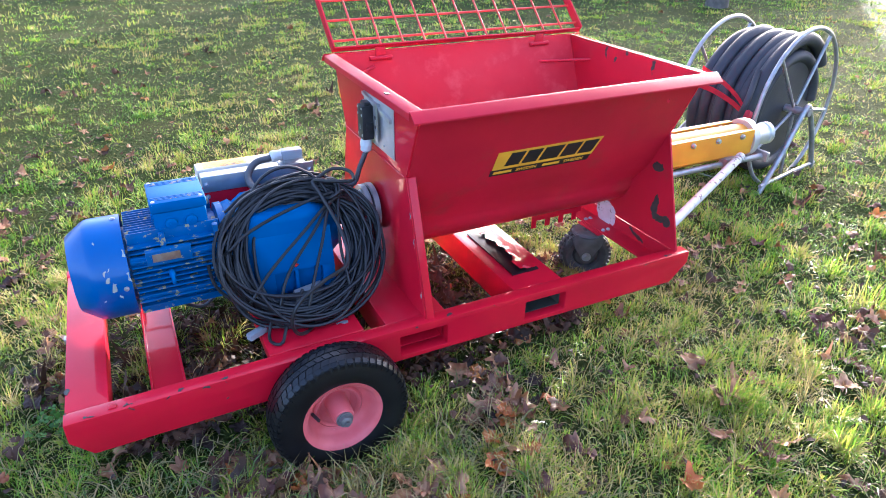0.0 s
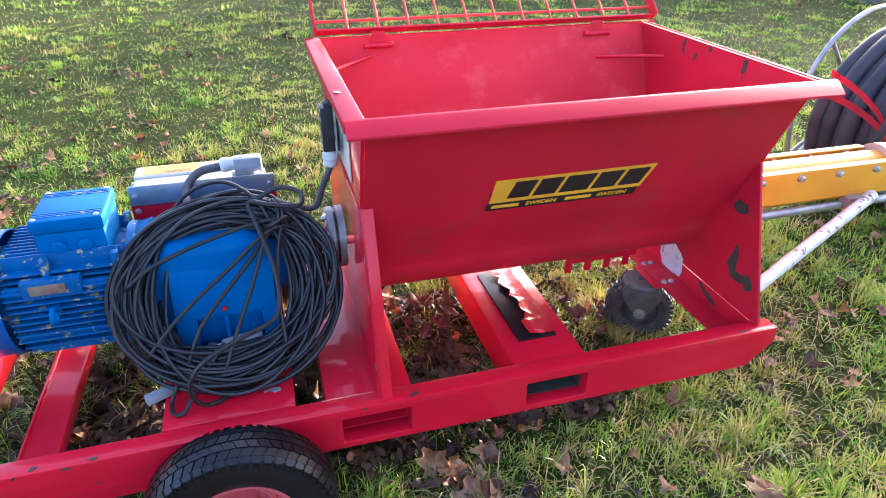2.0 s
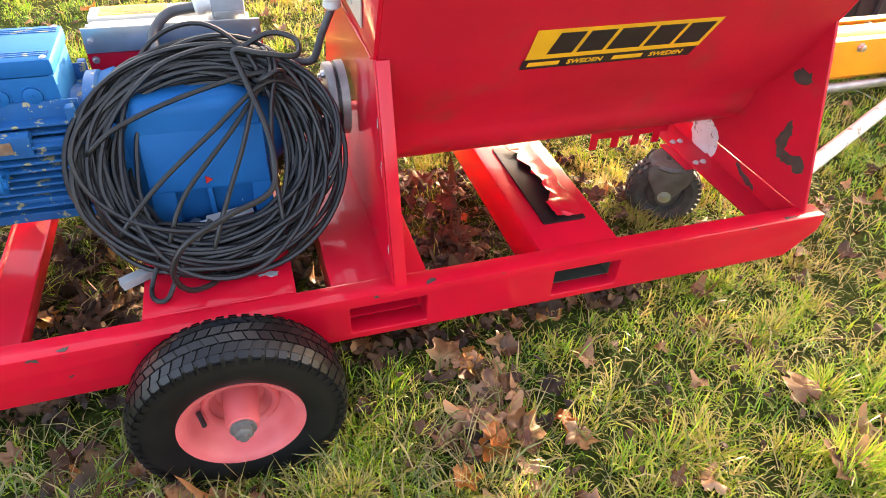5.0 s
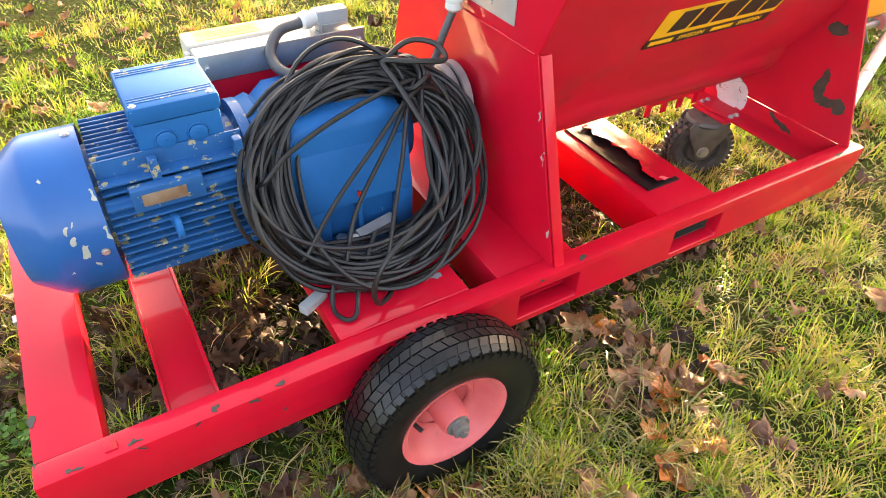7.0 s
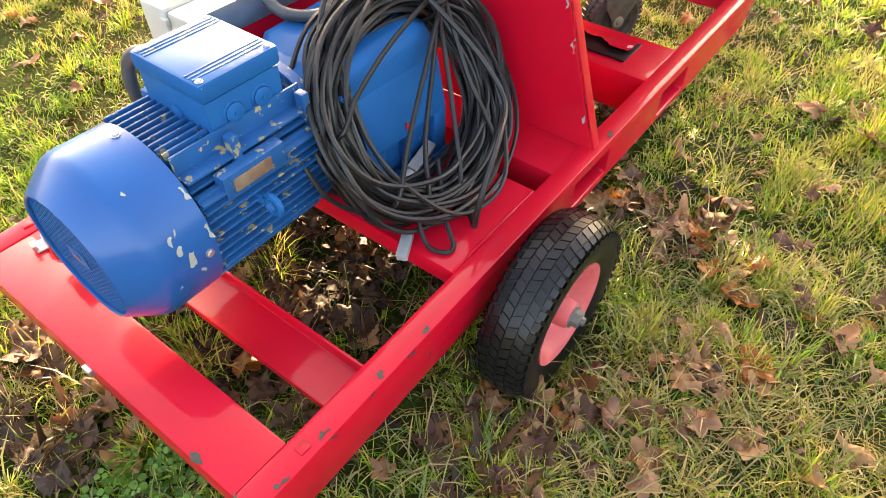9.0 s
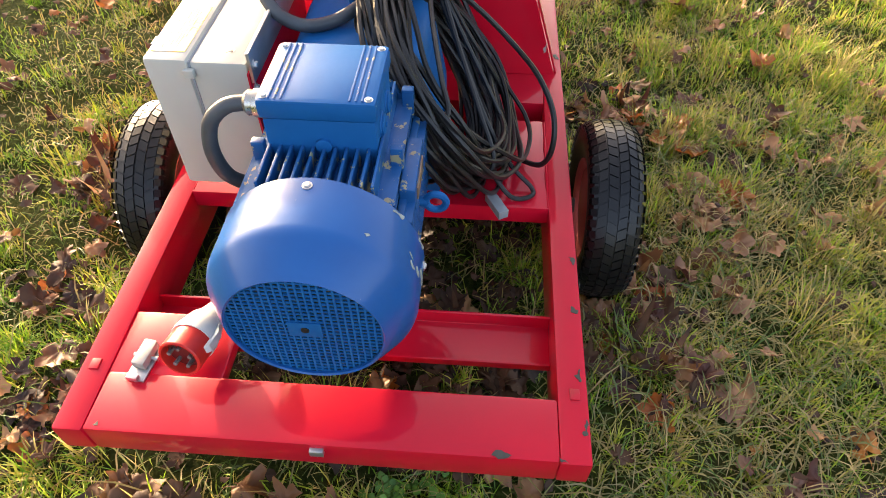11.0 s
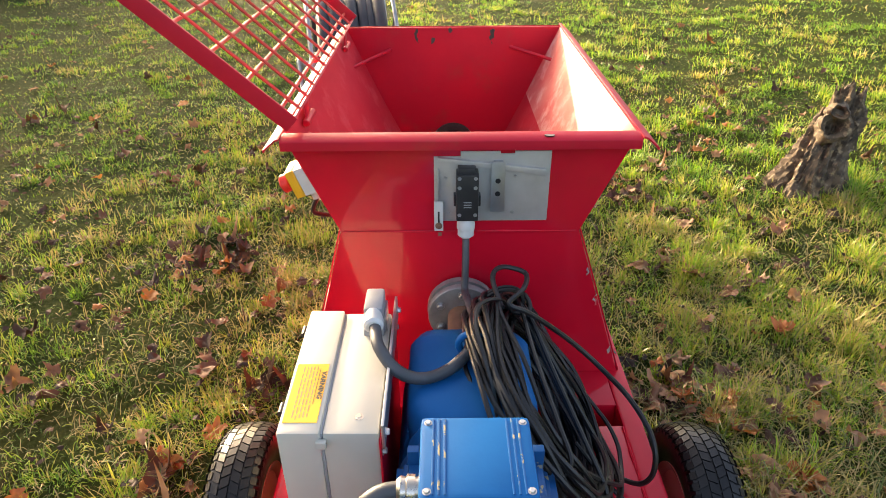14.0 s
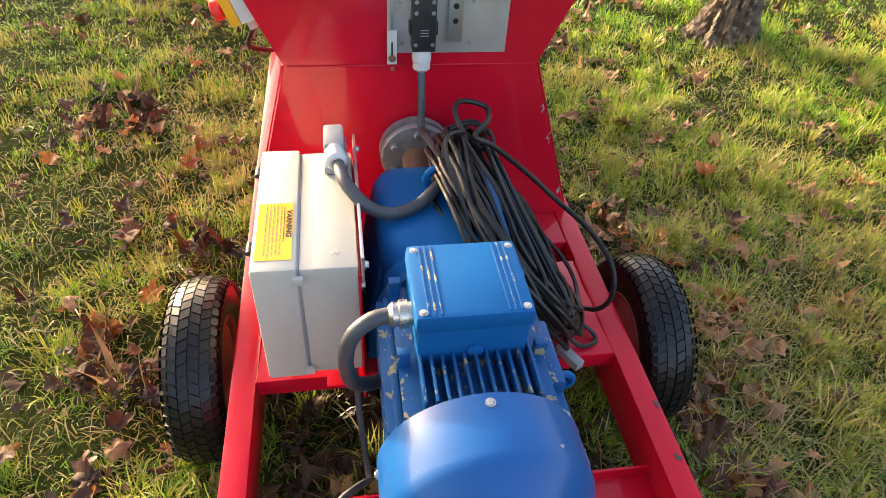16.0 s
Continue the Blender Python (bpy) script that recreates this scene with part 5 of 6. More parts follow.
for w in (0.0, 0.47):
    part("hoop", tube([on_reel(a, RR, w) for a in np.linspace(0, 2 * math.pi, 30, endpoint=False)], 0.0115, 10, 3, True), GALV, reel)
    for k in range(5):
        a = radians(72 * k + 62)
        part("spoke", rod(on_reel(a, 0.03, w), on_reel(a, RR + 0.01, w), 0.0095, 10), GALV, reel)
part("axle", rod(on_reel(0, 0, -0.09), on_reel(0, 0, 0.56), 0.022, 16), GALV, reel)
part("drum", lathe([(0.05, 0), (0.05, 0.27), (0.42, 0.27), (0.42, 0)], 32, axis_to(on_reel(0, 0, 0), on_reel(0, 0, 1))), HOSE, reel, "black drum inside the hose turns")
for w in (-0.07, 0.54):
    c = RC + RA * w
    fa, fb, top = c - RU * 0.33, c + RU * 0.31, c
    za = ground_z(fa.x, fa.y) - 0.01
    pts = [Vector((fa.x, fa.y, za)), Vector((fa.x, fa.y, za)).lerp(c, 0.5) + Vector((0, 0, 0.0)), c - RU * 0.055 - Vector((0, 0, 0.03)), c + Vector((0, 0, 0.035)), c + RU * 0.06 - Vector((0, 0, 0.02)), c.lerp(Vector((fb.x, fb.y, za)), 0.4) + RU * 0.045, Vector((fb.x, fb.y, za))]
    part("stand_leg", tube(pts, 0.0145, 10, 7), GALV, reel)
    part("stand_brace", rod(Vector((fa.x, fa.y, za + 0.06)), Vector((fb.x, fb.y, za + 0.06)), 0.010, 10), GALV, reel)
part("stand_foot", rod(RC + RA * -0.07 - RU * 0.325 + Vector((0, 0, -0.41)), RC + RA * 0.54 - RU * 0.325 + Vector((0, 0, -0.41)), 0.010, 10), GALV, reel)
hose = thing("delivery_hose", (3.66, 1.03, 0.20), "fat black rubber hose wound on the reel", "hose")
bm = bmesh.new()
pts = []
turns = 7
for i in range(turns * 24 + 1):
    a = 2 * math.pi * i / 24
    w = 0.055 + 0.36 * i / (turns * 24) + 0.008 * math.sin(a * 0.37)
    r = 0.355 + 0.015 * math.sin(a * 0.61 + 1) + 0.012 * math.sin(a * 3.0)
    pts.append(on_reel(a + 0.6, r, w))
tube(pts, 0.037, 12, 2, bm=bm)
part("hose_coil", bm, HOSE, hose)
bm = bmesh.new()
pts = [on_reel(2 * math.pi * i / 20, 0.283, 0.05 + 0.37 * i / 120) for i in range(121)]
tube(pts, 0.036, 10, 2, bm=bm)
part("hose_core", bm, HOSE, hose)
part("hose_end", tube([on_reel(2.5, 0.40, 0.10), on_reel(2.9, 0.46, 0.06), (3.24, 0.80, 0.44), (3.22, 0.78, 0.30)], 0.016, 10, 8), HOSE, hose)
strap = thing("lashing_strap", (3.3, 0.9, 0.6), "red webbing strap lashed round the hose and reel", "strap")


def band(pts, width, up):
    line = curve_points(pts, 6)
    bm = bmesh.new()
    prev = None
    for p in line:
        a, b = bm.verts.new(p + up * width / 2), bm.verts.new(p - up * width / 2)
        if prev:
            bm.faces.new((prev[0], a, b, prev[1]))
        prev = (a, b)
    bmesh.ops.solidify(bm, geom=bm.faces, thickness=0.003)
    return bm


up = Vector((0, 0, 1))
part("strap_band", band([(3.12, 1.16, 0.66), (3.20, 1.00, 0.64), (3.26, 0.88, 0.59), (3.30, 0.79, 0.53)], 0.030, up), STRAP, strap)
part("strap_band", band([(3.16, 1.02, 0.745), (3.22, 0.93, 0.69), (3.27, 0.85, 0.62), (3.30, 0.79, 0.54)], 0.028, up), STRAP, strap)
part("strap_tail", band([(3.29, 0.795, 0.54), (3.285, 0.775, 0.46), (3.25, 0.76, 0.40), (3.23, 0.77, 0.34)], 0.038, Vector((0.8, 0.6, 0.2)).normalized()), STRAP, strap)
part("strap_knot", lathe([(-0.03, 0), (-0.02, 0.024), (0.0, 0.030), (0.02, 0.022), (0.03, 0)], 12, pose(3.30, 0.785, 0.535, 20, 30, 10)), STRAP, strap)

# ---- stump ----
stump = thing("tree_stump", (2.72, -1.365, 0.10), "weathered hollow tree stump with rough bark on the lawn", "stump")


def gnarl(center, lean, height, r0, r1, seed, hollow=0.0, rings=54, segs=84, flare=0.05):
    """A twisted trunk piece with long ridges in its bark, cracks and a broken, hollow top."""
    bm = bmesh.new()
    rows = []
    for j in range(rings + 1):
        t = j / rings
        c = Vector(center) + Vector(lean) * (t ** 1.25) + Vector((0, 0, height * t))
        row = []
        for k in range(segs):
            a = 2 * math.pi * k / segs
            tw = a + 0.7 * t
            d = Vector((math.cos(a), math.sin(a), 0))
            r = r0 + (r1 - r0) * t + flare * (1 - t) ** 4
            q = Vector((math.cos(tw) * 1.6, math.sin(tw) * 1.6, t * 2.0 + seed))
            ridge = abs(noise.noise(Vector((q.x * 3.6, q.y * 3.6, q.z * 0.6))))
            r *= 1 + 0.26 * noise.noise(q) + 0.10 * noise.noise(q * 3.1) - 0.42 * ridge + 0.10 * noise.noise(Vector((q.x * 8, q.y * 8, q.z * 2.4)))
            up = 0.11 * noise.noise(Vector((math.cos(a) * 2.2, math.sin(a) * 2.2, seed + 7))) * t ** 3
            row.append(bm.verts.new(c + d * r + Vector((0, 0, up))))
        rows.append(row)
    c = Vector(center) + Vector(lean) + Vector((0, 0, height))
    for f, dz in ((0.80, 0.012), (0.62, -hollow * 0.5), (0.35, -hollow)):
        rows.append([bm.verts.new(c + (v.co - c) * f + Vector((0, 0, dz + 0.03 * noise.noise(v.co * 25)))) for v in rows[rings]])
    for a, b in zip(rows, rows[1:]):
        for k in range(segs):
            bm.faces.new((a[k], a[(k + 1) % segs], b[(k + 1) % segs], b[k]))
    bm.faces.new(rows[-1])
    return bm


def knot(center, facing, r, seed):
    """A swollen branch scar: a thick uneven ring round a deep hole."""
    m = axis_to(Vector(center), Vector(center) + Vector(facing))
    bm = lathe([(-0.10, r * 1.05), (-0.02, r * 1.1), (0.02, r * 0.98), (0.035, r * 0.82), (0.030, r * 0.66), (0.005, r * 0.52), (-0.05, r * 0.42), (-0.08, 0)], 40, m)
    for v in bm.verts:
        v.co += (v.co - Vector(center)) * (0.55 * noise.noise(v.co * 11 + Vector((seed, 0, 0))) + 0.26 * noise.noise(v.co * 34))
    return bm


part("stump_body", gnarl((2.680, -1.315, 0.050), (0.12, -0.19, 0), 0.40, 0.165, 0.100, 3.0, 0.06), STUMP_WOOD, stump)
part("stump_burl", gnarl((2.800, -1.505, 0.290), (0.03, -0.03, 0), 0.27, 0.100, 0.062, 9.0, 0.12, 26, 44, 0.0), STUMP_WOOD, stump)
part("stump_spur", gnarl((2.760, -1.435, 0.360), (0.0, 0.02, 0), 0.22, 0.052, 0.022, 5.0, 0.05, 18, 30, 0.0), STUMP_WOOD, stump)
part("stump_knot", knot((2.700, -1.400, 0.415), (-0.85, 0.25, 0.45), 0.070, 2.0), STUMP_WOOD, stump)
part("stump_knot", knot((2.715, -1.420, 0.495), (-0.8, 0.35, 0.35), 0.045, 6.0), STUMP_WOOD, stump)
part("stump_root", gnarl((2.720, -1.495, 0.050), (0.0, 0.0, 0), 0.20, 0.085, 0.05, 12.0, 0.0, 18, 30), STUMP_WOOD, stump)

# ---- distance ----
def build_tree(x, y, r, h, seed):
    t = thing("tree", (x, y, 0.0), "bare autumn tree with grey bark at the lawn's edge", "tree", "trees")
    rng = random.Random(seed)
    z0 = ground_z(x, y) - 0.05
    bm = bmesh.new()
    tube([(x + 0.04 * math.sin(k * 1.3 + seed), y + 0.04 * math.cos(k), z0 + h * k / 6) for k in range(7)], lambda s: r * (1.25 - s * 0.9) + 0.10 * r * max(0, 1 - s * 8), 14, 4, bm=bm)
    part("trunk", bm, BARK, t)
    bm = bmesh.new()
    tips = []
    for k in range(16):
        a, zz = rng.uniform(0, 6.28), z0 + h * rng.uniform(0.38, 0.95)
        length = rng.uniform(0.8, 2.0)
        p0 = Vector((x, y, zz))
        d = Vector((math.cos(a), math.sin(a), rng.uniform(0.4, 1.0)))
        pts = [p0, p0 + d * length * 0.5 + Vector((0, 0, 0.1)), p0 + d * length]
        tube(pts, lambda s: 0.045 * (1.1 - s), 6, 4, bm=bm)
        tips += [pts[1].lerp(pts[2], rng.random()) for _ in range(9)]
    part("limbs", bm, BARK, t)
    bm = bmesh.new()
    for p in tips:
        for _ in range(7):
            q = p + Vector((rng.gauss(0, 0.3), rng.gauss(0, 0.3), rng.gauss(0, 0.3)))
            d = Vector((rng.gauss(0, 1), rng.gauss(0, 1), rng.gauss(0, 1))).normalized() * 0.06
            e = d.orthogonal().normalized() * 0.04
            bm.faces.new([bm.verts.new(v) for v in (q - d, q + e, q + d, q - e)])
    part("crown", bm, LEAF_BROWN, t, "sparse brown leaves", smooth=False)
    return t


build_tree(8.75, 5.95, 0.13, 7.0, 3)
build_tree(5.2, 11.6, 0.10, 6.0, 5)

fence = thing("garden_fence", (9.4, 9.0, 0.05), "long white board fence behind the shrubs", "fence")
rngf = random.Random(12)
FA, FB = Vector((14.0, 7.4, 0)), Vector((4.8, 10.6, 0))
FD = (FB - FA).normalized()
FNn = Vector((FD.y, -FD.x, 0))
count = 62
for k in range(count):
    p = FA.lerp(FB, (k + 0.5) / count)
    q = FA.lerp(FB, (k + 0.94) / count)
    z = ground_z(p.x, p.y)
    hgt = 1.7 + rngf.uniform(-0.02, 0.02)
    m = Matrix.Translation((p.x, p.y, z)) @ Matrix.Rotation(math.atan2(FD.y, FD.x), 4, "Z")
    part("board", box(-0.088, 0.088, -0.012, 0.012, 0.06, hgt, 0, m=m), FENCE_WHITE, fence, smooth=False)
for k in range(11):
    p = FA.lerp(FB, k / 10) + FNn * 0.06
    part("post", rod((p.x, p.y, ground_z(p.x, p.y) - 0.1), (p.x, p.y, 1.75), 0.05, 8), BARK, fence)
post = thing("white_post", (-2.25, 12.3, 0.0), "thin white marker post at the lawn's edge", "post")
part("post_body", box(-2.28, -2.22, 12.27, 12.33, -0.02, 1.3, 0.005), FENCE_WHITE, post)

# shrubs along the edge: many thin stems and small leaves
rngs = np.random.RandomState(5)
sv, sf = [], []
for k in range(5200):
    s = rngs.rand()
    if rngs.rand() < 0.22:
        base = np.array(FA.lerp(FB, s)) + np.array(FNn) * rngs.uniform(0.1, 0.5) * (1 if np.dot(np.array(FNn)[:2], np.array([1.0, -1.0]) - np.array(FA)[:2]) > 0 else -1)
    else:
        base = np.array([4.8 - 16 * s, 10.8 + 4.6 * s + rngs.uniform(-0.3, 2.5), 0])
    z = ground_z(base[0], base[1])
    h = rngs.uniform(0.2, 0.9) * (0.5 if rngs.rand() < 0.6 else 1)
    front = base[0] > 4.9
    h *= 0.6 if front else 1.0
    d = rngs.randn(2) * 0.18
    w = 0.010 + 0.014 * rngs.rand()
    a = rngs.rand() * 3.14
    c, t = np.array([math.cos(a) * w, math.sin(a) * w]), np.array([base[0] + d[0] * h, base[1] + d[1] * h])
    i = len(sv)
    sv += [(base[0] - c[0], base[1] - c[1], z), (base[0] + c[0], base[1] + c[1], z), (t[0] + c[0] * 0.4, t[1] + c[1] * 0.4, z + h), (t[0] - c[0] * 0.4, t[1] - c[1] * 0.4, z + h)]
    sf.append((i, i + 1, i + 2, i + 3))
    for _ in range(1 if front else 5):
        u = rngs.uniform(0.2, 1)
        q = np.array([base[0] + d[0] * h * u, base[1] + d[1] * h * u, z + h * u]) + rngs.randn(3) * 0.08
        e, g = rngs.randn(3) * 0.025, rngs.randn(3) * 0.025
        i = len(sv)
        sv += [tuple(q - e), tuple(q + g), tuple(q + e), tuple(q - g)]
        sf.append((i, i + 1, i + 2, i + 3))
me = bpy.data.meshes.new("shrubs")
me.from_pydata([tuple(map(float, v)) for v in sv], [], sf)
me.materials.append(SHRUB)
tagged(new("shrubs", me), "tangled brown autumn shrubs and dry stems along the fence", "shrubs", kind="stuff")


# ---- fallen leaves ----
def leaf_mesh(name, size, seed, mat, curl):
    """A crumpled maple leaf: five pointed lobes, creased along its veins and curled at the rim."""
    rng = random.Random(seed)
    bm = bmesh.new()
    n = 36
    lobes = [(a + rng.uniform(-0.08, 0.08), h * rng.uniform(0.88, 1.1)) for a, h in ((0, 1.0), (0.95, 0.92), (-0.95, 0.92), (1.95, 0.62), (-1.95, 0.62))]
    fold_a, fold = rng.uniform(0, 6.28), rng.uniform(0.25, 0.9) * curl
    ph = rng.uniform(0, 6.28)

    def lift(x, y):
        a, d = math.atan2(y, x), math.hypot(x, y) / size
        u = (x * math.cos(fold_a) + y * math.sin(fold_a)) / size
        crease = min(abs(math.remainder(a - la, 2 * math.pi)) for la, _ in lobes)
        z = fold * u * u + 0.16 * d * min(crease, 0.5) + curl * 0.45 * d ** 3 * math.sin(3 * a + ph)
        q = Vector((x / size * 1.7, y / size * 1.7, seed * 3.1))
        return size * (z + 0.34 * noise.noise(q) + 0.20 * noise.noise(q * 2.6))

    def rim(a):
        r = 0.50
        for la, h in lobes:
            d = abs(math.remainder(a - la, 2 * math.pi))
            r = max(r, h * (1 - (d / 0.66) ** 1.1) + 0.38 * (d / 0.66) if d < 0.66 else 0)
        if abs(math.remainder(a - math.pi, 2 * math.pi)) < 0.25:
            r = 0.16
        return size * r * (1 + 0.30 * (rng.random() - 0.5))

    pts = [(rim(2 * math.pi * k / n), 2 * math.pi * k / n) for k in range(n)]
    c = bm.verts.new((0, 0, lift(0, 0)))
    rings = []
    for f in (0.45, 0.8, 1.0):
        rings.append([bm.verts.new((r * f * math.cos(a), r * f * math.sin(a), lift(r * f * math.cos(a), r * f * math.sin(a)))) for r, a in pts])
    for k in range(n):
        j = (k + 1) % n
        bm.faces.new((c, rings[0][k], rings[0][j]))
        for p, q in zip(rings, rings[1:]):
            bm.faces.new((p[k], q[k], q[j], p[j]))
    s0, s1 = bm.verts.new((-size * 0.12, 0.0016, 0.002)), bm.verts.new((-size * 0.12, -0.0016, 0.002))
    s2, s3 = bm.verts.new((-size * 0.6, size * 0.05 - 0.001, size * 0.05)), bm.verts.new((-size * 0.6, size * 0.05 + 0.001, size * 0.05))
    s4 = bm.verts.new((-size * 1.05, size * 0.20, size * 0.04))
    bm.faces.new((s0, s1, s2, s3))
    bm.faces.new((s3, s2, s4))
    me = bpy.data.meshes.new(name)
    bm.to_mesh(me)
    bm.free()
    me.materials.append(mat)
    for p in me.polygons:
        p.use_smooth = p.index % 3 != 0
    return me


LEAF_TAN = leafy("dry_tan_leaves", [(0.030, 0.009, 0.007), (0.075, 0.023, 0.014), (0.13, 0.052, 0.026), (0.24, 0.115, 0.055), (0.38, 0.20, 0.10)], 1.1, 5, 0.2, 0.6)
LEAF_DAMP = leafy("damp_dark_leaves", [(0.014, 0.007, 0.004), (0.035, 0.015, 0.007), (0.07, 0.027, 0.010), (0.13, 0.055, 0.02)], 0.9, 5, 0.06, 0.68)
LEAVES = [leaf_mesh("fallen_leaf", 0.040 + 0.006 * (k % 4), k, LEAF_ORANGE if k in (3, 9) else LEAF_BROWN, (0.7, 1.2, 1.7, 0.5)[k % 4]) for k in range(12)]
DRY, DAMP = {}, {}
for me in LEAVES:
    for store, mat in ((DRY, LEAF_TAN), (DAMP, LEAF_DAMP)):
        store[me.name] = me.copy()
        store[me.name].materials[0] = mat
PILES = [(1.05, -0.57, 0.07), (1.20, -0.23, 0.06), (0.86, -0.45, 0.06), (0.49, -0.18, 0.06), (0.43, -0.12, 0.06), (0.53, -0.23, 0.04), (-0.05, 0.52, 0.06), (-0.10, 0.49, 0.06), (-0.11, 0.68, 0.06), (-0.04, 0.78, 0.06), (0.40, 0.52, 0.09), (0.52, 0.42, 0.10), (0.34, 0.30, 0.09), (1.22, 1.00, 0.06), (0.85, 1.22, 0.07), (0.78, 1.19, 0.06), (0.93, 1.27, 0.05), (2.00, 1.55, 0.08), (2.01, 1.34, 0.05), (1.15, -0.21, 0.07), (1.24, -0.06, 0.05), (2.60, -0.45, 0.08), (0.48, 1.15, 0.06), (0.18, 1.10, 0.07), (0.14, 1.05, 0.05), (0.33, -0.24, 0.05), (0.14, -0.42, 0.07), (-0.25, 1.46, 0.08), (1.13, 0.14, 0.06), (1.25, 0.35, 0.12), (1.85, 0.50, 0.06), (0.70, 0.55, 0.12)]
LONE = [(1.09, 1.48), (1.85, 1.63), (2.36, 2.05), (2.74, 1.56), (2.36, 1.22), (1.37, 1.08), (1.33, 1.27), (0.82, 1.47), (1.20, 1.73), (1.45, 1.47), (1.60, 1.81), (1.82, 1.04), (1.67, 1.20), (2.54, -0.34), (2.75, -0.66), (1.91, -0.51), (1.87, -0.70), (2.25, -1.03), (1.51, -0.70), (1.32, -0.44), (1.09, -0.39), (0.74, -0.55), (1.25, -0.90), (1.10, -0.41), (0.73, -0.30), (0.92, -0.33), (1.18, -0.39), (1.35, -0.47), (1.49, -0.09), (0.70, -0.22), (1.57, -0.45), (1.72, -0.22), (1.86, -0.50), (1.48, 0.10), (1.36, -0.22), (2.84, 0.22), (2.72, -0.06), (2.37, -0.49), (2.47, 0.24), (1.00, -0.88), (0.53, -0.41), (0.39, -0.34), (0.40, -0.44), (0.46, -0.14), (1.52, -0.70), (1.82, -0.75), (2.30, -0.62), (0.49, 1.30)]
DRIFTS = [(3.95, -1.62, 0.35), (3.50, -1.20, 0.25), (2.60, -0.85, 0.15), (-0.39, 4.40, 0.40), (0.24, 4.50, 0.40), (-0.23, 2.00, 0.20), (0.55, 2.25, 0.30), (1.16, 5.40, 0.50), (0.00, 3.10, 0.40), (3.30, -0.90, 0.30), (4.50, -1.50, 0.50), (1.70, 1.40, 0.30), (1.90, 1.90, 0.35), (-0.70, 2.60, 0.40), (2.60, 2.20, 0.40), (1.25, 0.60, 0.15)]
CLUMPS = PILES + DRIFTS
rl = random.Random(77)


def leaf_spot():
    if rl.random() < 0.45:
        x, y, s = CLUMPS[rl.randrange(len(CLUMPS))]
        return x + rl.gauss(0, s), y + rl.gauss(0, s)
    return rl.uniform(-1.0, 4.0), rl.uniform(-1.9, 3.4)


def leaf_pose(x, y):
    z = ground_z(x, y) + rl.uniform(0.014, 0.040)
    s = rl.uniform(0.50, 1.08)
    return Matrix.LocRotScale((x, y, z), Euler((rl.gauss(0, 0.22) + (math.pi if rl.random() < 0.4 else 0), rl.gauss(0, 0.22), rl.uniform(0, 6.28))), (s, s, s))


for k in range(280):
    grow = 1.0
    if k < len(LONE):
        (x, y), grow = LONE[k], 1.15
    elif k < 240:
        cx, cy, spread = PILES[k % len(PILES)]
        x, y, grow = cx + rl.gauss(0, spread), cy + rl.gauss(0, spread), 1.15
    else:
        x, y = leaf_spot()
    me = LEAVES[rl.choice((0, 1, 2, 4, 5, 6, 7, 8, 10, 11)) if rl.random() < 0.90 else rl.choice((3, 9))]
    if math.hypot(x - 0.75, y + 0.45) < 0.10:
        me = LEAVES[5]
    if me.materials[0] is LEAF_BROWN:
        me = DRY[me.name] if y < 0.0 else DAMP[me.name]
    ob = new("fallen_leaf", me)
    ob.matrix_basis = leaf_pose(x, y) @ Matrix.Scale(grow, 4)
    hot = me.materials[0] is LEAF_ORANGE
    tagged(ob, "orange fallen maple leaf lying in the grass" if hot else "curled brown fallen leaf lying in the grass", "leaf", "fallen leaves")
for x, y in ((1.18, -0.65), (0.86, 1.60), (2.02, 1.57), (2.35, 1.50)):
    ob = new("fallen_leaf", LEAVES[3])
    ob.matrix_basis = leaf_pose(x, y)
    tagged(ob, "orange fallen maple leaf lying in the grass", "leaf", "fallen leaves")
shapes = [([v.co.copy() for v in me.vertices], [tuple(p.vertices) for p in me.polygons]) for me in LEAVES]
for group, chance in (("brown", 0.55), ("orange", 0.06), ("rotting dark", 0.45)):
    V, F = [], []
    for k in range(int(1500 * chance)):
        # real litter, massed below the trailer so its dark colour deepens the shade
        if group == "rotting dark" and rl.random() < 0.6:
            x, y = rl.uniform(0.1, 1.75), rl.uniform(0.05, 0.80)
        elif rl.random() < 0.55:
            x, y = leaf_spot()
        else:
            far = rl.random() ** 1.7
            x, y = rl.uniform(-1.5, 3 + 7 * far), rl.uniform(-2.5, 1 + 7 * far)
        m = leaf_pose(x, y)
        cs, fs = shapes[rl.choice((3, 9)) if group == "orange" else rl.choice((0, 1, 2, 4, 5, 6, 7, 8, 10, 11))]
        i = len(V)
        V += [tuple(m @ c) for c in cs]
        F += [tuple(i + v for v in f) for f in fs]
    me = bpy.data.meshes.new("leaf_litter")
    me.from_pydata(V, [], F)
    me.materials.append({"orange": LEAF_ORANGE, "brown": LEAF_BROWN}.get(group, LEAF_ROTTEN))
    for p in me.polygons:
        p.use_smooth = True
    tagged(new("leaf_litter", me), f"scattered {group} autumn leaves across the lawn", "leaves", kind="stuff")


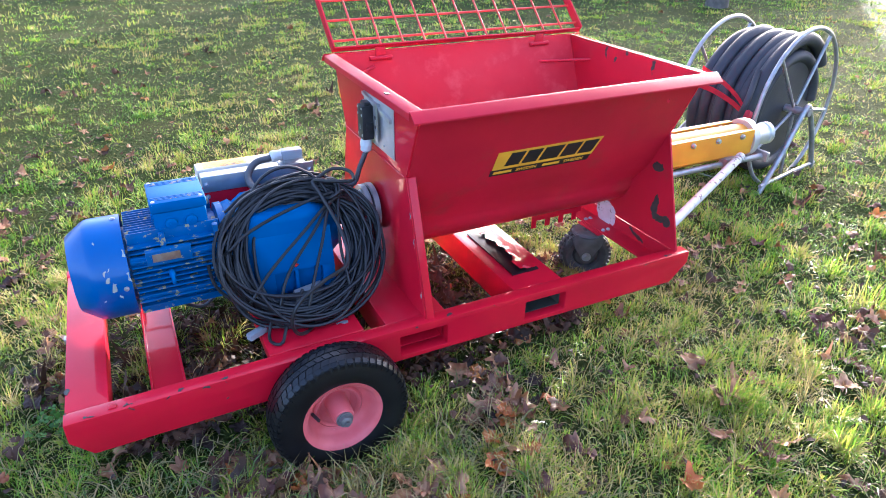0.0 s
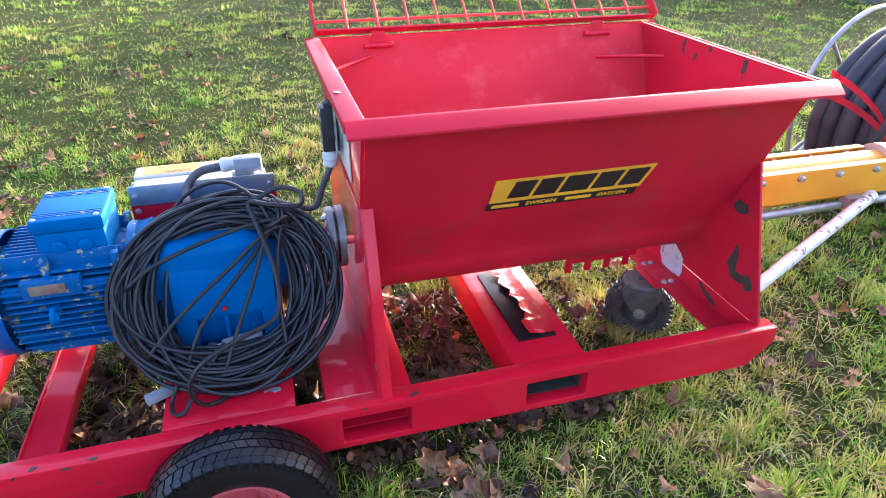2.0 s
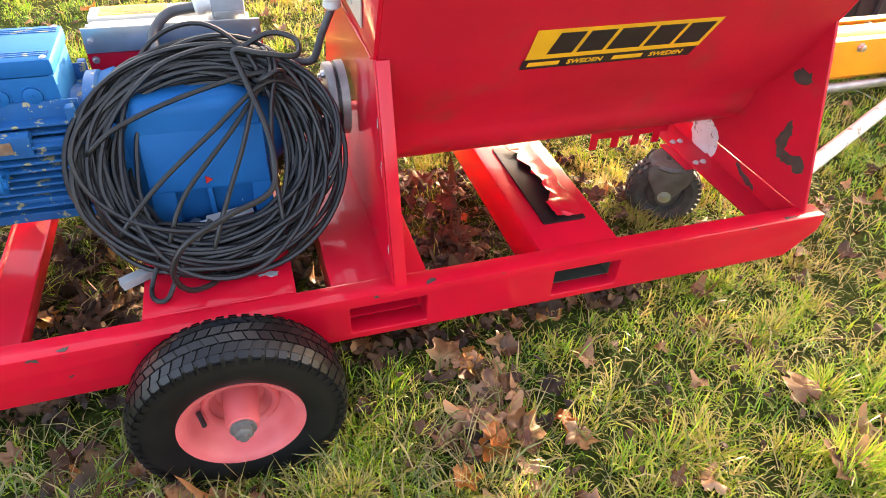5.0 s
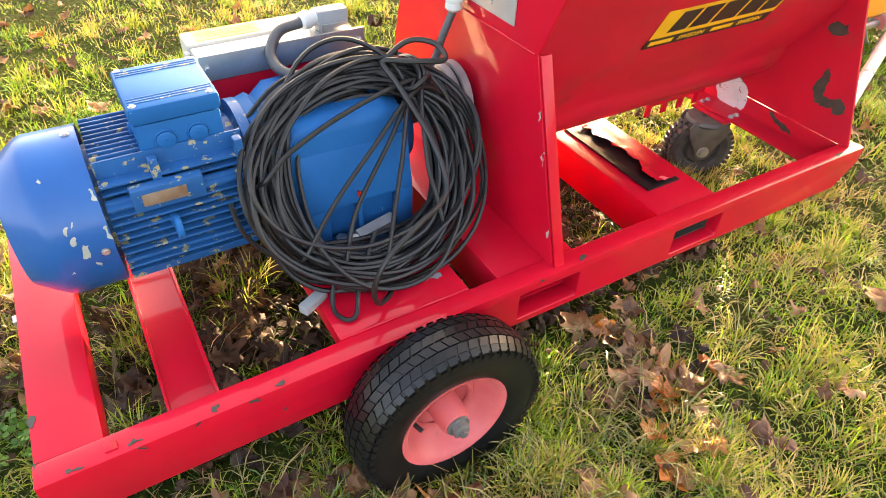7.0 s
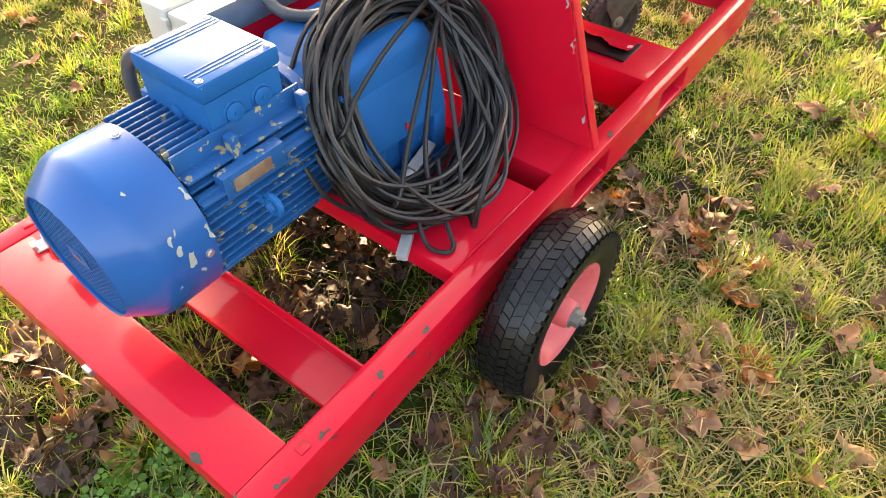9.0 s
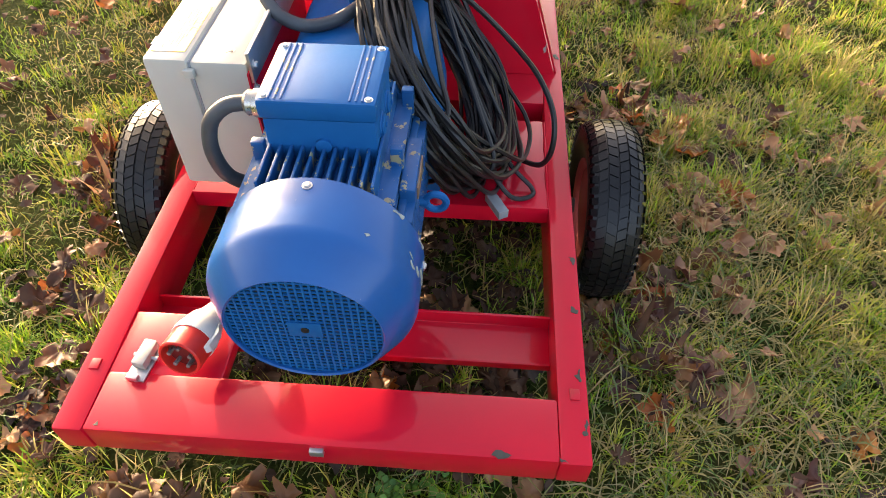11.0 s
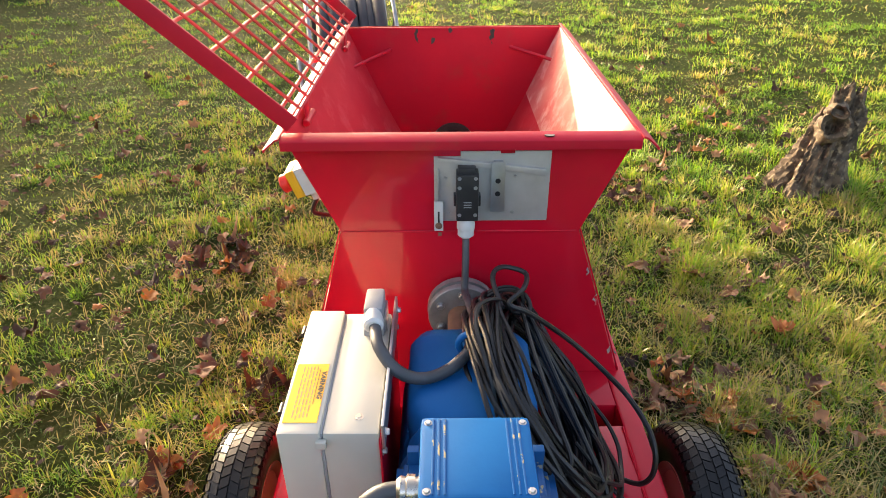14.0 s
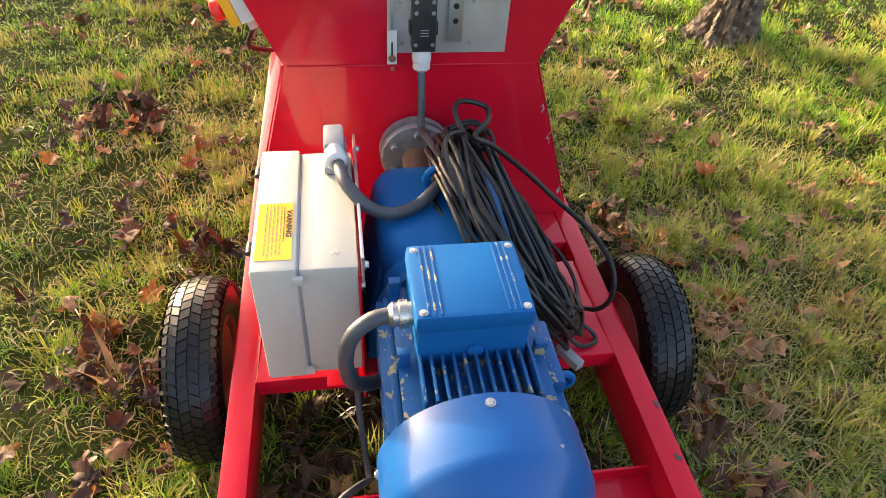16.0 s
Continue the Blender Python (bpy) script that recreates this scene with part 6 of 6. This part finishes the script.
# torn, rotting scraps of leaf trodden into the grass
V, F = [], []
for k in range(4200):
    pick = rl.random()
    if pick < 0.35:
        x, y = leaf_spot()
    # extra dark scraps below the trailer, also deepening the shade by colour
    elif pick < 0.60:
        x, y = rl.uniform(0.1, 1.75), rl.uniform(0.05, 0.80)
    else:
        x, y = rl.uniform(-1.0, 4.5), rl.uniform(-2.4, 3.4)
    a, b = rl.uniform(0.007, 0.020), rl.uniform(0.005, 0.014)
    m = Matrix.LocRotScale((x, y, ground_z(x, y) + rl.uniform(0.010, 0.030)), Euler((rl.gauss(0, 0.35), rl.gauss(0, 0.35), rl.uniform(0, 6.28))), (1, 1, 1))
    i = len(V)
    V += [tuple(m @ Vector(c)) for c in ((-a, -b * 0.3, 0), (0, -b, b * rl.uniform(0.2, 0.8)), (a, rl.uniform(-b, b), 0), (a * 0.3, b, b * 0.5), (-a * 0.7, b * 0.7, 0.002))]
    F += [(i, i + 1, i + 3, i + 4), (i + 1, i + 2, i + 3)]
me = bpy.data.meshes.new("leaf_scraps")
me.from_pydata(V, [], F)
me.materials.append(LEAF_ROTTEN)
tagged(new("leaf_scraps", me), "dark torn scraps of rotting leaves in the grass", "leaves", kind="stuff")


# ---- grass ----
def build_grass():
    """Matted short grass: low lying blades, upright tufts and dry straw, thinner and coarser with distance."""
    r = np.random.RandomState(9)
    spots = []
    cx, cy = 0.9, 0.2
    for r0, r1, per in ((0, 1.6, 32000), (1.6, 2.7, 15000), (2.7, 4.2, 8000), (4.2, 7.0, 3000), (7.0, 12.0, 750), (12.0, 17.0, 200)):
        n = int(math.pi * (r1 * r1 - r0 * r0) * per)
        rad = np.sqrt(r.uniform(r0 * r0, r1 * r1, n))
        a = r.uniform(0, 2 * np.pi, n)
        q = np.c_[cx + rad * np.cos(a), cy + rad * np.sin(a), np.full(n, per)]
        lawn = (q[:, 0] > -1.6 - 0.55 * np.maximum(q[:, 1] - 2, 0)) & (q[:, 1] > -0.9 - 0.55 * np.maximum(q[:, 0], 0.4)) & (q[:, 0] + q[:, 1] > -2.0)
        q = q[lawn | (r.rand(n) < (0.10 if r0 < 4 else 0.25))]
        k = int(len(q) * 0.62)
        home = q[r.randint(0, len(q), max(1, k // 44))]
        which = r.randint(0, len(home), k)
        pick = home[which]
        spread = 0.017 * (26000 / per) ** 0.4
        q[:k, :2] = pick[:, :2] + r.normal(0, spread, (k, 2))
        lean = np.full(len(q), np.nan)
        lean[:k] = np.arctan2(q[:k, 1] - pick[:, 1], q[:k, 0] - pick[:, 0])
        lush = r.normal(0, 1, len(home))
        hue = np.zeros(len(q))
        hue[:k] = lush[which]
        spots.append(np.c_[q, lean, hue])
    p = np.concatenate(spots)
    p = np.c_[p, np.ones(len(p))]
    # taller lush tufts
    homes = np.concatenate([np.c_[r.uniform(-0.2, 1.7, 30), r.uniform(-1.0, -0.03, 30)], np.c_[r.uniform(1.2, 3.6, 60), r.uniform(-2.0, -0.3, 60)], np.c_[r.uniform(-0.6, 2.0, 18), r.uniform(0.95, 2.0, 18)], [[0.45, -0.12], [0.95, -0.10], [1.02, -0.16], [0.92, 0.02], [0.40, -0.16], [2.55, -1.35], [2.62, -1.60], [2.50, -1.50], [2.80, -1.75], [0.35, 1.05], [0.30, 1.10]]])
    per_home = 70
    which = np.repeat(np.arange(len(homes)), per_home)
    off = r.normal(0, 0.024, (len(which), 2))
    extra = np.c_[homes[which] + off, np.full(len(which), 32000), np.arctan2(off[:, 1], off[:, 0]), np.clip(r.normal(0.0, 0.6, len(homes)), -0.8, 0.8)[which], r.uniform(1.25, 1.9, len(homes))[which]]
    # yellow tufts: small pools of sunlight inside the frame, painted as blade colour
    sunlit_tufts = np.repeat(np.array([[0.185, 0.485], [0.215, 0.455], [0.50, 0.56], [0.45, 0.53]]), 60, axis=0)
    off = r.normal(0, 0.022, sunlit_tufts.shape)
    sunlit_tufts = np.c_[sunlit_tufts + off, np.full(len(sunlit_tufts), 32000), np.arctan2(off[:, 1], off[:, 0]), np.full(len(sunlit_tufts), 1.5), np.full(len(sunlit_tufts), 1.25)]
    m = 4200
    straw = np.c_[r.uniform(-0.5, 2.6, m), r.uniform(-1.4, 1.7, m), np.full(m, 32000), np.full(m, np.nan), np.zeros(m), r.uniform(2.5, 4.2, m)]
    m = 5200
    pale = np.c_[r.uniform(-0.5, 1.3, m), r.uniform(-1.0, -0.02, m), np.full(m, 32000), np.full(m, np.nan), np.zeros(m), r.uniform(1.6, 3.6, m)]
    p = np.concatenate([p, extra, sunlit_tufts, straw, pale])
    tuft = ~np.isnan(p[:, 3])
    thick = np.array([0.5 + 0.45 * noise.noise(Vector((x * 2.3, y * 2.3, 4.0))) + 0.45 * noise.noise(Vector((x * 7, y * 7, 1.0))) + 0.40 * noise.noise(Vector((x * 17, y * 17, 6.0))) for x, y in p[:, :2]])
    # thinner on the far side, and below the trailer to darken its shade
    worn = 0.30 * np.clip((p[:, 1] - 0.6) / 0.6, 0, 1) * np.clip((2.4 - p[:, 0]) / 1.0, 0, 1) + 0.75 * ((p[:, 1] > 0.03) & (p[:, 1] < 0.82) & (p[:, 0] > 0.05) & (p[:, 0] < 1.75))
    near = np.full(len(p), 9.0)
    for x, y, s in CLUMPS:
        near = np.minimum(near, np.hypot(p[:, 0] - x, p[:, 1] - y) / s)
    cover = np.clip(-0.34 + 2.15 * thick - worn - 0.25 * np.exp(-near * near), 0.06, 1.0)
    keep = r.rand(len(p)) < np.where(tuft, cover, (0.30 + 0.45 * cover) * (1 - 0.35 * np.exp(-near * near)))
    keep |= p[:, 5] > 1
    bare = (1 - cover)[keep]
    p, tuft, thick = p[keep], tuft[keep], thick[keep]
    z = np.array([ground_z(x, y) for x, y in p[:, :2]])
    n = len(p)
    big = np.clip((26000 / p[:, 2]) ** 0.30, 1, 3.2)
    length = np.where(tuft, 0.018 + 0.036 * r.rand(n) + 0.09 * np.clip(thick - 0.45, 0, 1) * r.rand(n) + 0.022 * np.clip(p[:, 4], -0.8, 1.5), 0.018 + 0.034 * r.rand(n)) * (0.90 + 0.10 * big) * np.where(p[:, 2] <= 8000, 0.8, 1.0) * p[:, 5] * np.where((p[:, 1] > -0.05) & (p[:, 1] < 0.9) & (p[:, 0] > 0.9) & (p[:, 0] < 2.2), 0.7, 1.0) * (1 - 0.16 * np.clip((p[:, 1] - 0.8) / 0.4, 0, 1))
    width = (0.0008 + 0.0010 * r.rand(n)) * big ** 1.1
    az = np.where(tuft, np.nan_to_num(p[:, 3]) + r.normal(0, 0.9, n), r.rand(n) * 2 * np.pi)
    flat = np.where(tuft, np.clip(r.normal(0.72, 0.38, n), 0.05, 1.45), np.clip(r.normal(1.25, 0.25, n), 0.5, 1.55))
    d = np.c_[np.cos(az), np.sin(az), np.zeros(n)]
    s = np.c_[-np.sin(az), np.cos(az), r.normal(0, 0.35, n)]
    b = np.c_[p[:, :2], z - 0.004 + np.where(tuft, 0, 0.012 * r.rand(n))]
    up = np.array([0, 0, 1.0])
    L = length[:, None]

    def step(a):
        return d * np.sin(a)[:, None] + up * np.cos(a)[:, None]

    m1 = b + step(flat * 0.55) * L * 0.38
    m2 = m1 + step(flat * 1.05) * L * 0.34
    tip = m2 + step(np.minimum(flat * 1.55, 2.1)) * L * 0.30
    for q in (m1, m2, tip):
        q[:, 2] = np.maximum(q[:, 2], z + 0.003)
    w = width[:, None]
    full = tuft & (p[:, 2] > 12000)
    rest = ~full
    mid = (m1 + m2) * 0.5
    va = np.stack([b - s * w * 0.8, b + s * w * 0.8, m1 + s * w, m1 - s * w, m2 + s * w * 0.75, m2 - s * w * 0.75, tip], 1)[full].reshape(-1, 3)
    vb = np.stack([b - s * w * 0.8, b + s * w * 0.8, mid + s * w, mid - s * w, tip], 1)[rest].reshape(-1, 3)
    verts = np.concatenate([va, vb])
    na, nb = int(full.sum()), int(rest.sum())
    i = np.arange(na) * 7
    k = len(va) + np.arange(nb) * 5
    la = np.stack([i, i + 1, i + 2, i + 3, i + 3, i + 2, i + 4, i + 5, i + 5, i + 4, i + 6], 1).ravel()
    lb = np.stack([k, k + 1, k + 2, k + 3, k + 3, k + 2, k + 4], 1).ravel()
    loops = np.concatenate([la, lb])
    oa, ob = np.arange(na) * 11, len(la) + np.arange(nb) * 7
    starts = np.concatenate([np.stack([oa, oa + 4, oa + 8], 1).ravel(), np.stack([ob, ob + 4], 1).ravel()])
    me = bpy.data.meshes.new("grass")
    me.vertices.add(len(verts))
    me.vertices.foreach_set("co", verts.ravel())
    me.loops.add(len(loops))
    me.loops.foreach_set("vertex_index", loops.astype(np.int32))
    me.polygons.add(len(starts))
    me.polygons.foreach_set("loop_start", starts.astype(np.int32))
    me.update(calc_edges=True)
    patchy = np.array([noise.noise(Vector((x * 1.5, y * 1.5, 8.0))) + 0.6 * noise.noise(Vector((x * 5.0, y * 5.0, 2.0))) for x, y in p[:, :2]])
    # besides random tone, shifts by place put the balance of light into the colour
    tone = np.where(tuft, 0.43, 0.60) + 0.19 * r.randn(n) + 0.19 * p[:, 4] + 0.30 * patchy + 0.05 * np.clip(-p[:, 1], 0, 1) - 0.04 * np.clip(p[:, 1] - 1.5, 0, 1) - 0.17 * np.clip((p[:, 0] - 2.2) / 1.2, 0, 1) - 0.10 * np.clip((-0.45 - p[:, 1]) / 0.3, 0, 1) * np.clip((p[:, 0] - 1.1) / 0.4, 0, 1) + 0.10 * np.clip((-0.05 - p[:, 1]) / 0.3, 0, 1) * np.clip((1.3 - p[:, 0]) / 0.4, 0, 1) - 0.10 * np.clip((p[:, 1] - 0.8) / 0.3, 0, 1) * np.clip((0.9 - p[:, 0]) / 0.4, 0, 1)
    straw = (p[:, 5] > 2.4) | ((p[:, 5] > 1) & np.isnan(p[:, 3]))
    dead = straw | (r.rand(n) < np.where(tuft, 0.06, 0.27 + 0.48 * bare))
    tone = np.where(dead, np.where(straw | (r.rand(n) < 0.62), 0.84 + 0.16 * r.rand(n), 0.14 * r.rand(n)), np.clip(tone, 0.12, 0.77))
    me.attributes.new("tone", "FLOAT", "POINT").data.foreach_set("value", np.concatenate([np.repeat(np.clip(tone[full], 0, 1), 7), np.repeat(np.clip(tone[rest], 0, 1), 5)]).astype(np.float32))
    me.materials.append(GRASS)
    return tagged(new("grass", me), "short matted green and straw coloured autumn grass", "grass", kind="stuff")


build_grass()

# ---- clover by the rear beam ----
rc = random.Random(8)
bm = bmesh.new()
for k in range(80):
    cx, cy = rc.choice(((-0.019, 0.33), (-0.003, 0.268), (-0.049, 0.312), (0.026, 0.303), (-0.056, 0.399)))
    x, y = cx + rc.gauss(0, 0.035), cy + rc.gauss(0, 0.035)
    z = ground_z(x, y) + rc.uniform(0.02, 0.05)
    a0, size = rc.uniform(0, 6.28), rc.uniform(0.007, 0.012)
    tilt = Euler((rc.gauss(0, 0.3), rc.gauss(0, 0.3), a0)).to_matrix()
    for j in range(3):
        c = Vector((math.cos(j * 2.094), math.sin(j * 2.094), 0)) * size * 0.95
        ring = [bm.verts.new(Vector((x, y, z)) + tilt @ (c + Vector((math.cos(t) * size * 0.8, math.sin(t) * size * 0.8, -0.002 * math.cos(2 * t))))) for t in np.linspace(0, 2 * math.pi, 8, endpoint=False)]
        bm.faces.new(ring)
me = bpy.data.meshes.new("clover")
bm.to_mesh(me)
bm.free()
me.materials.append(CLOVER)
tagged(new("clover", me), "small patch of bright green clover beside the rear beam", "clover", kind="stuff")
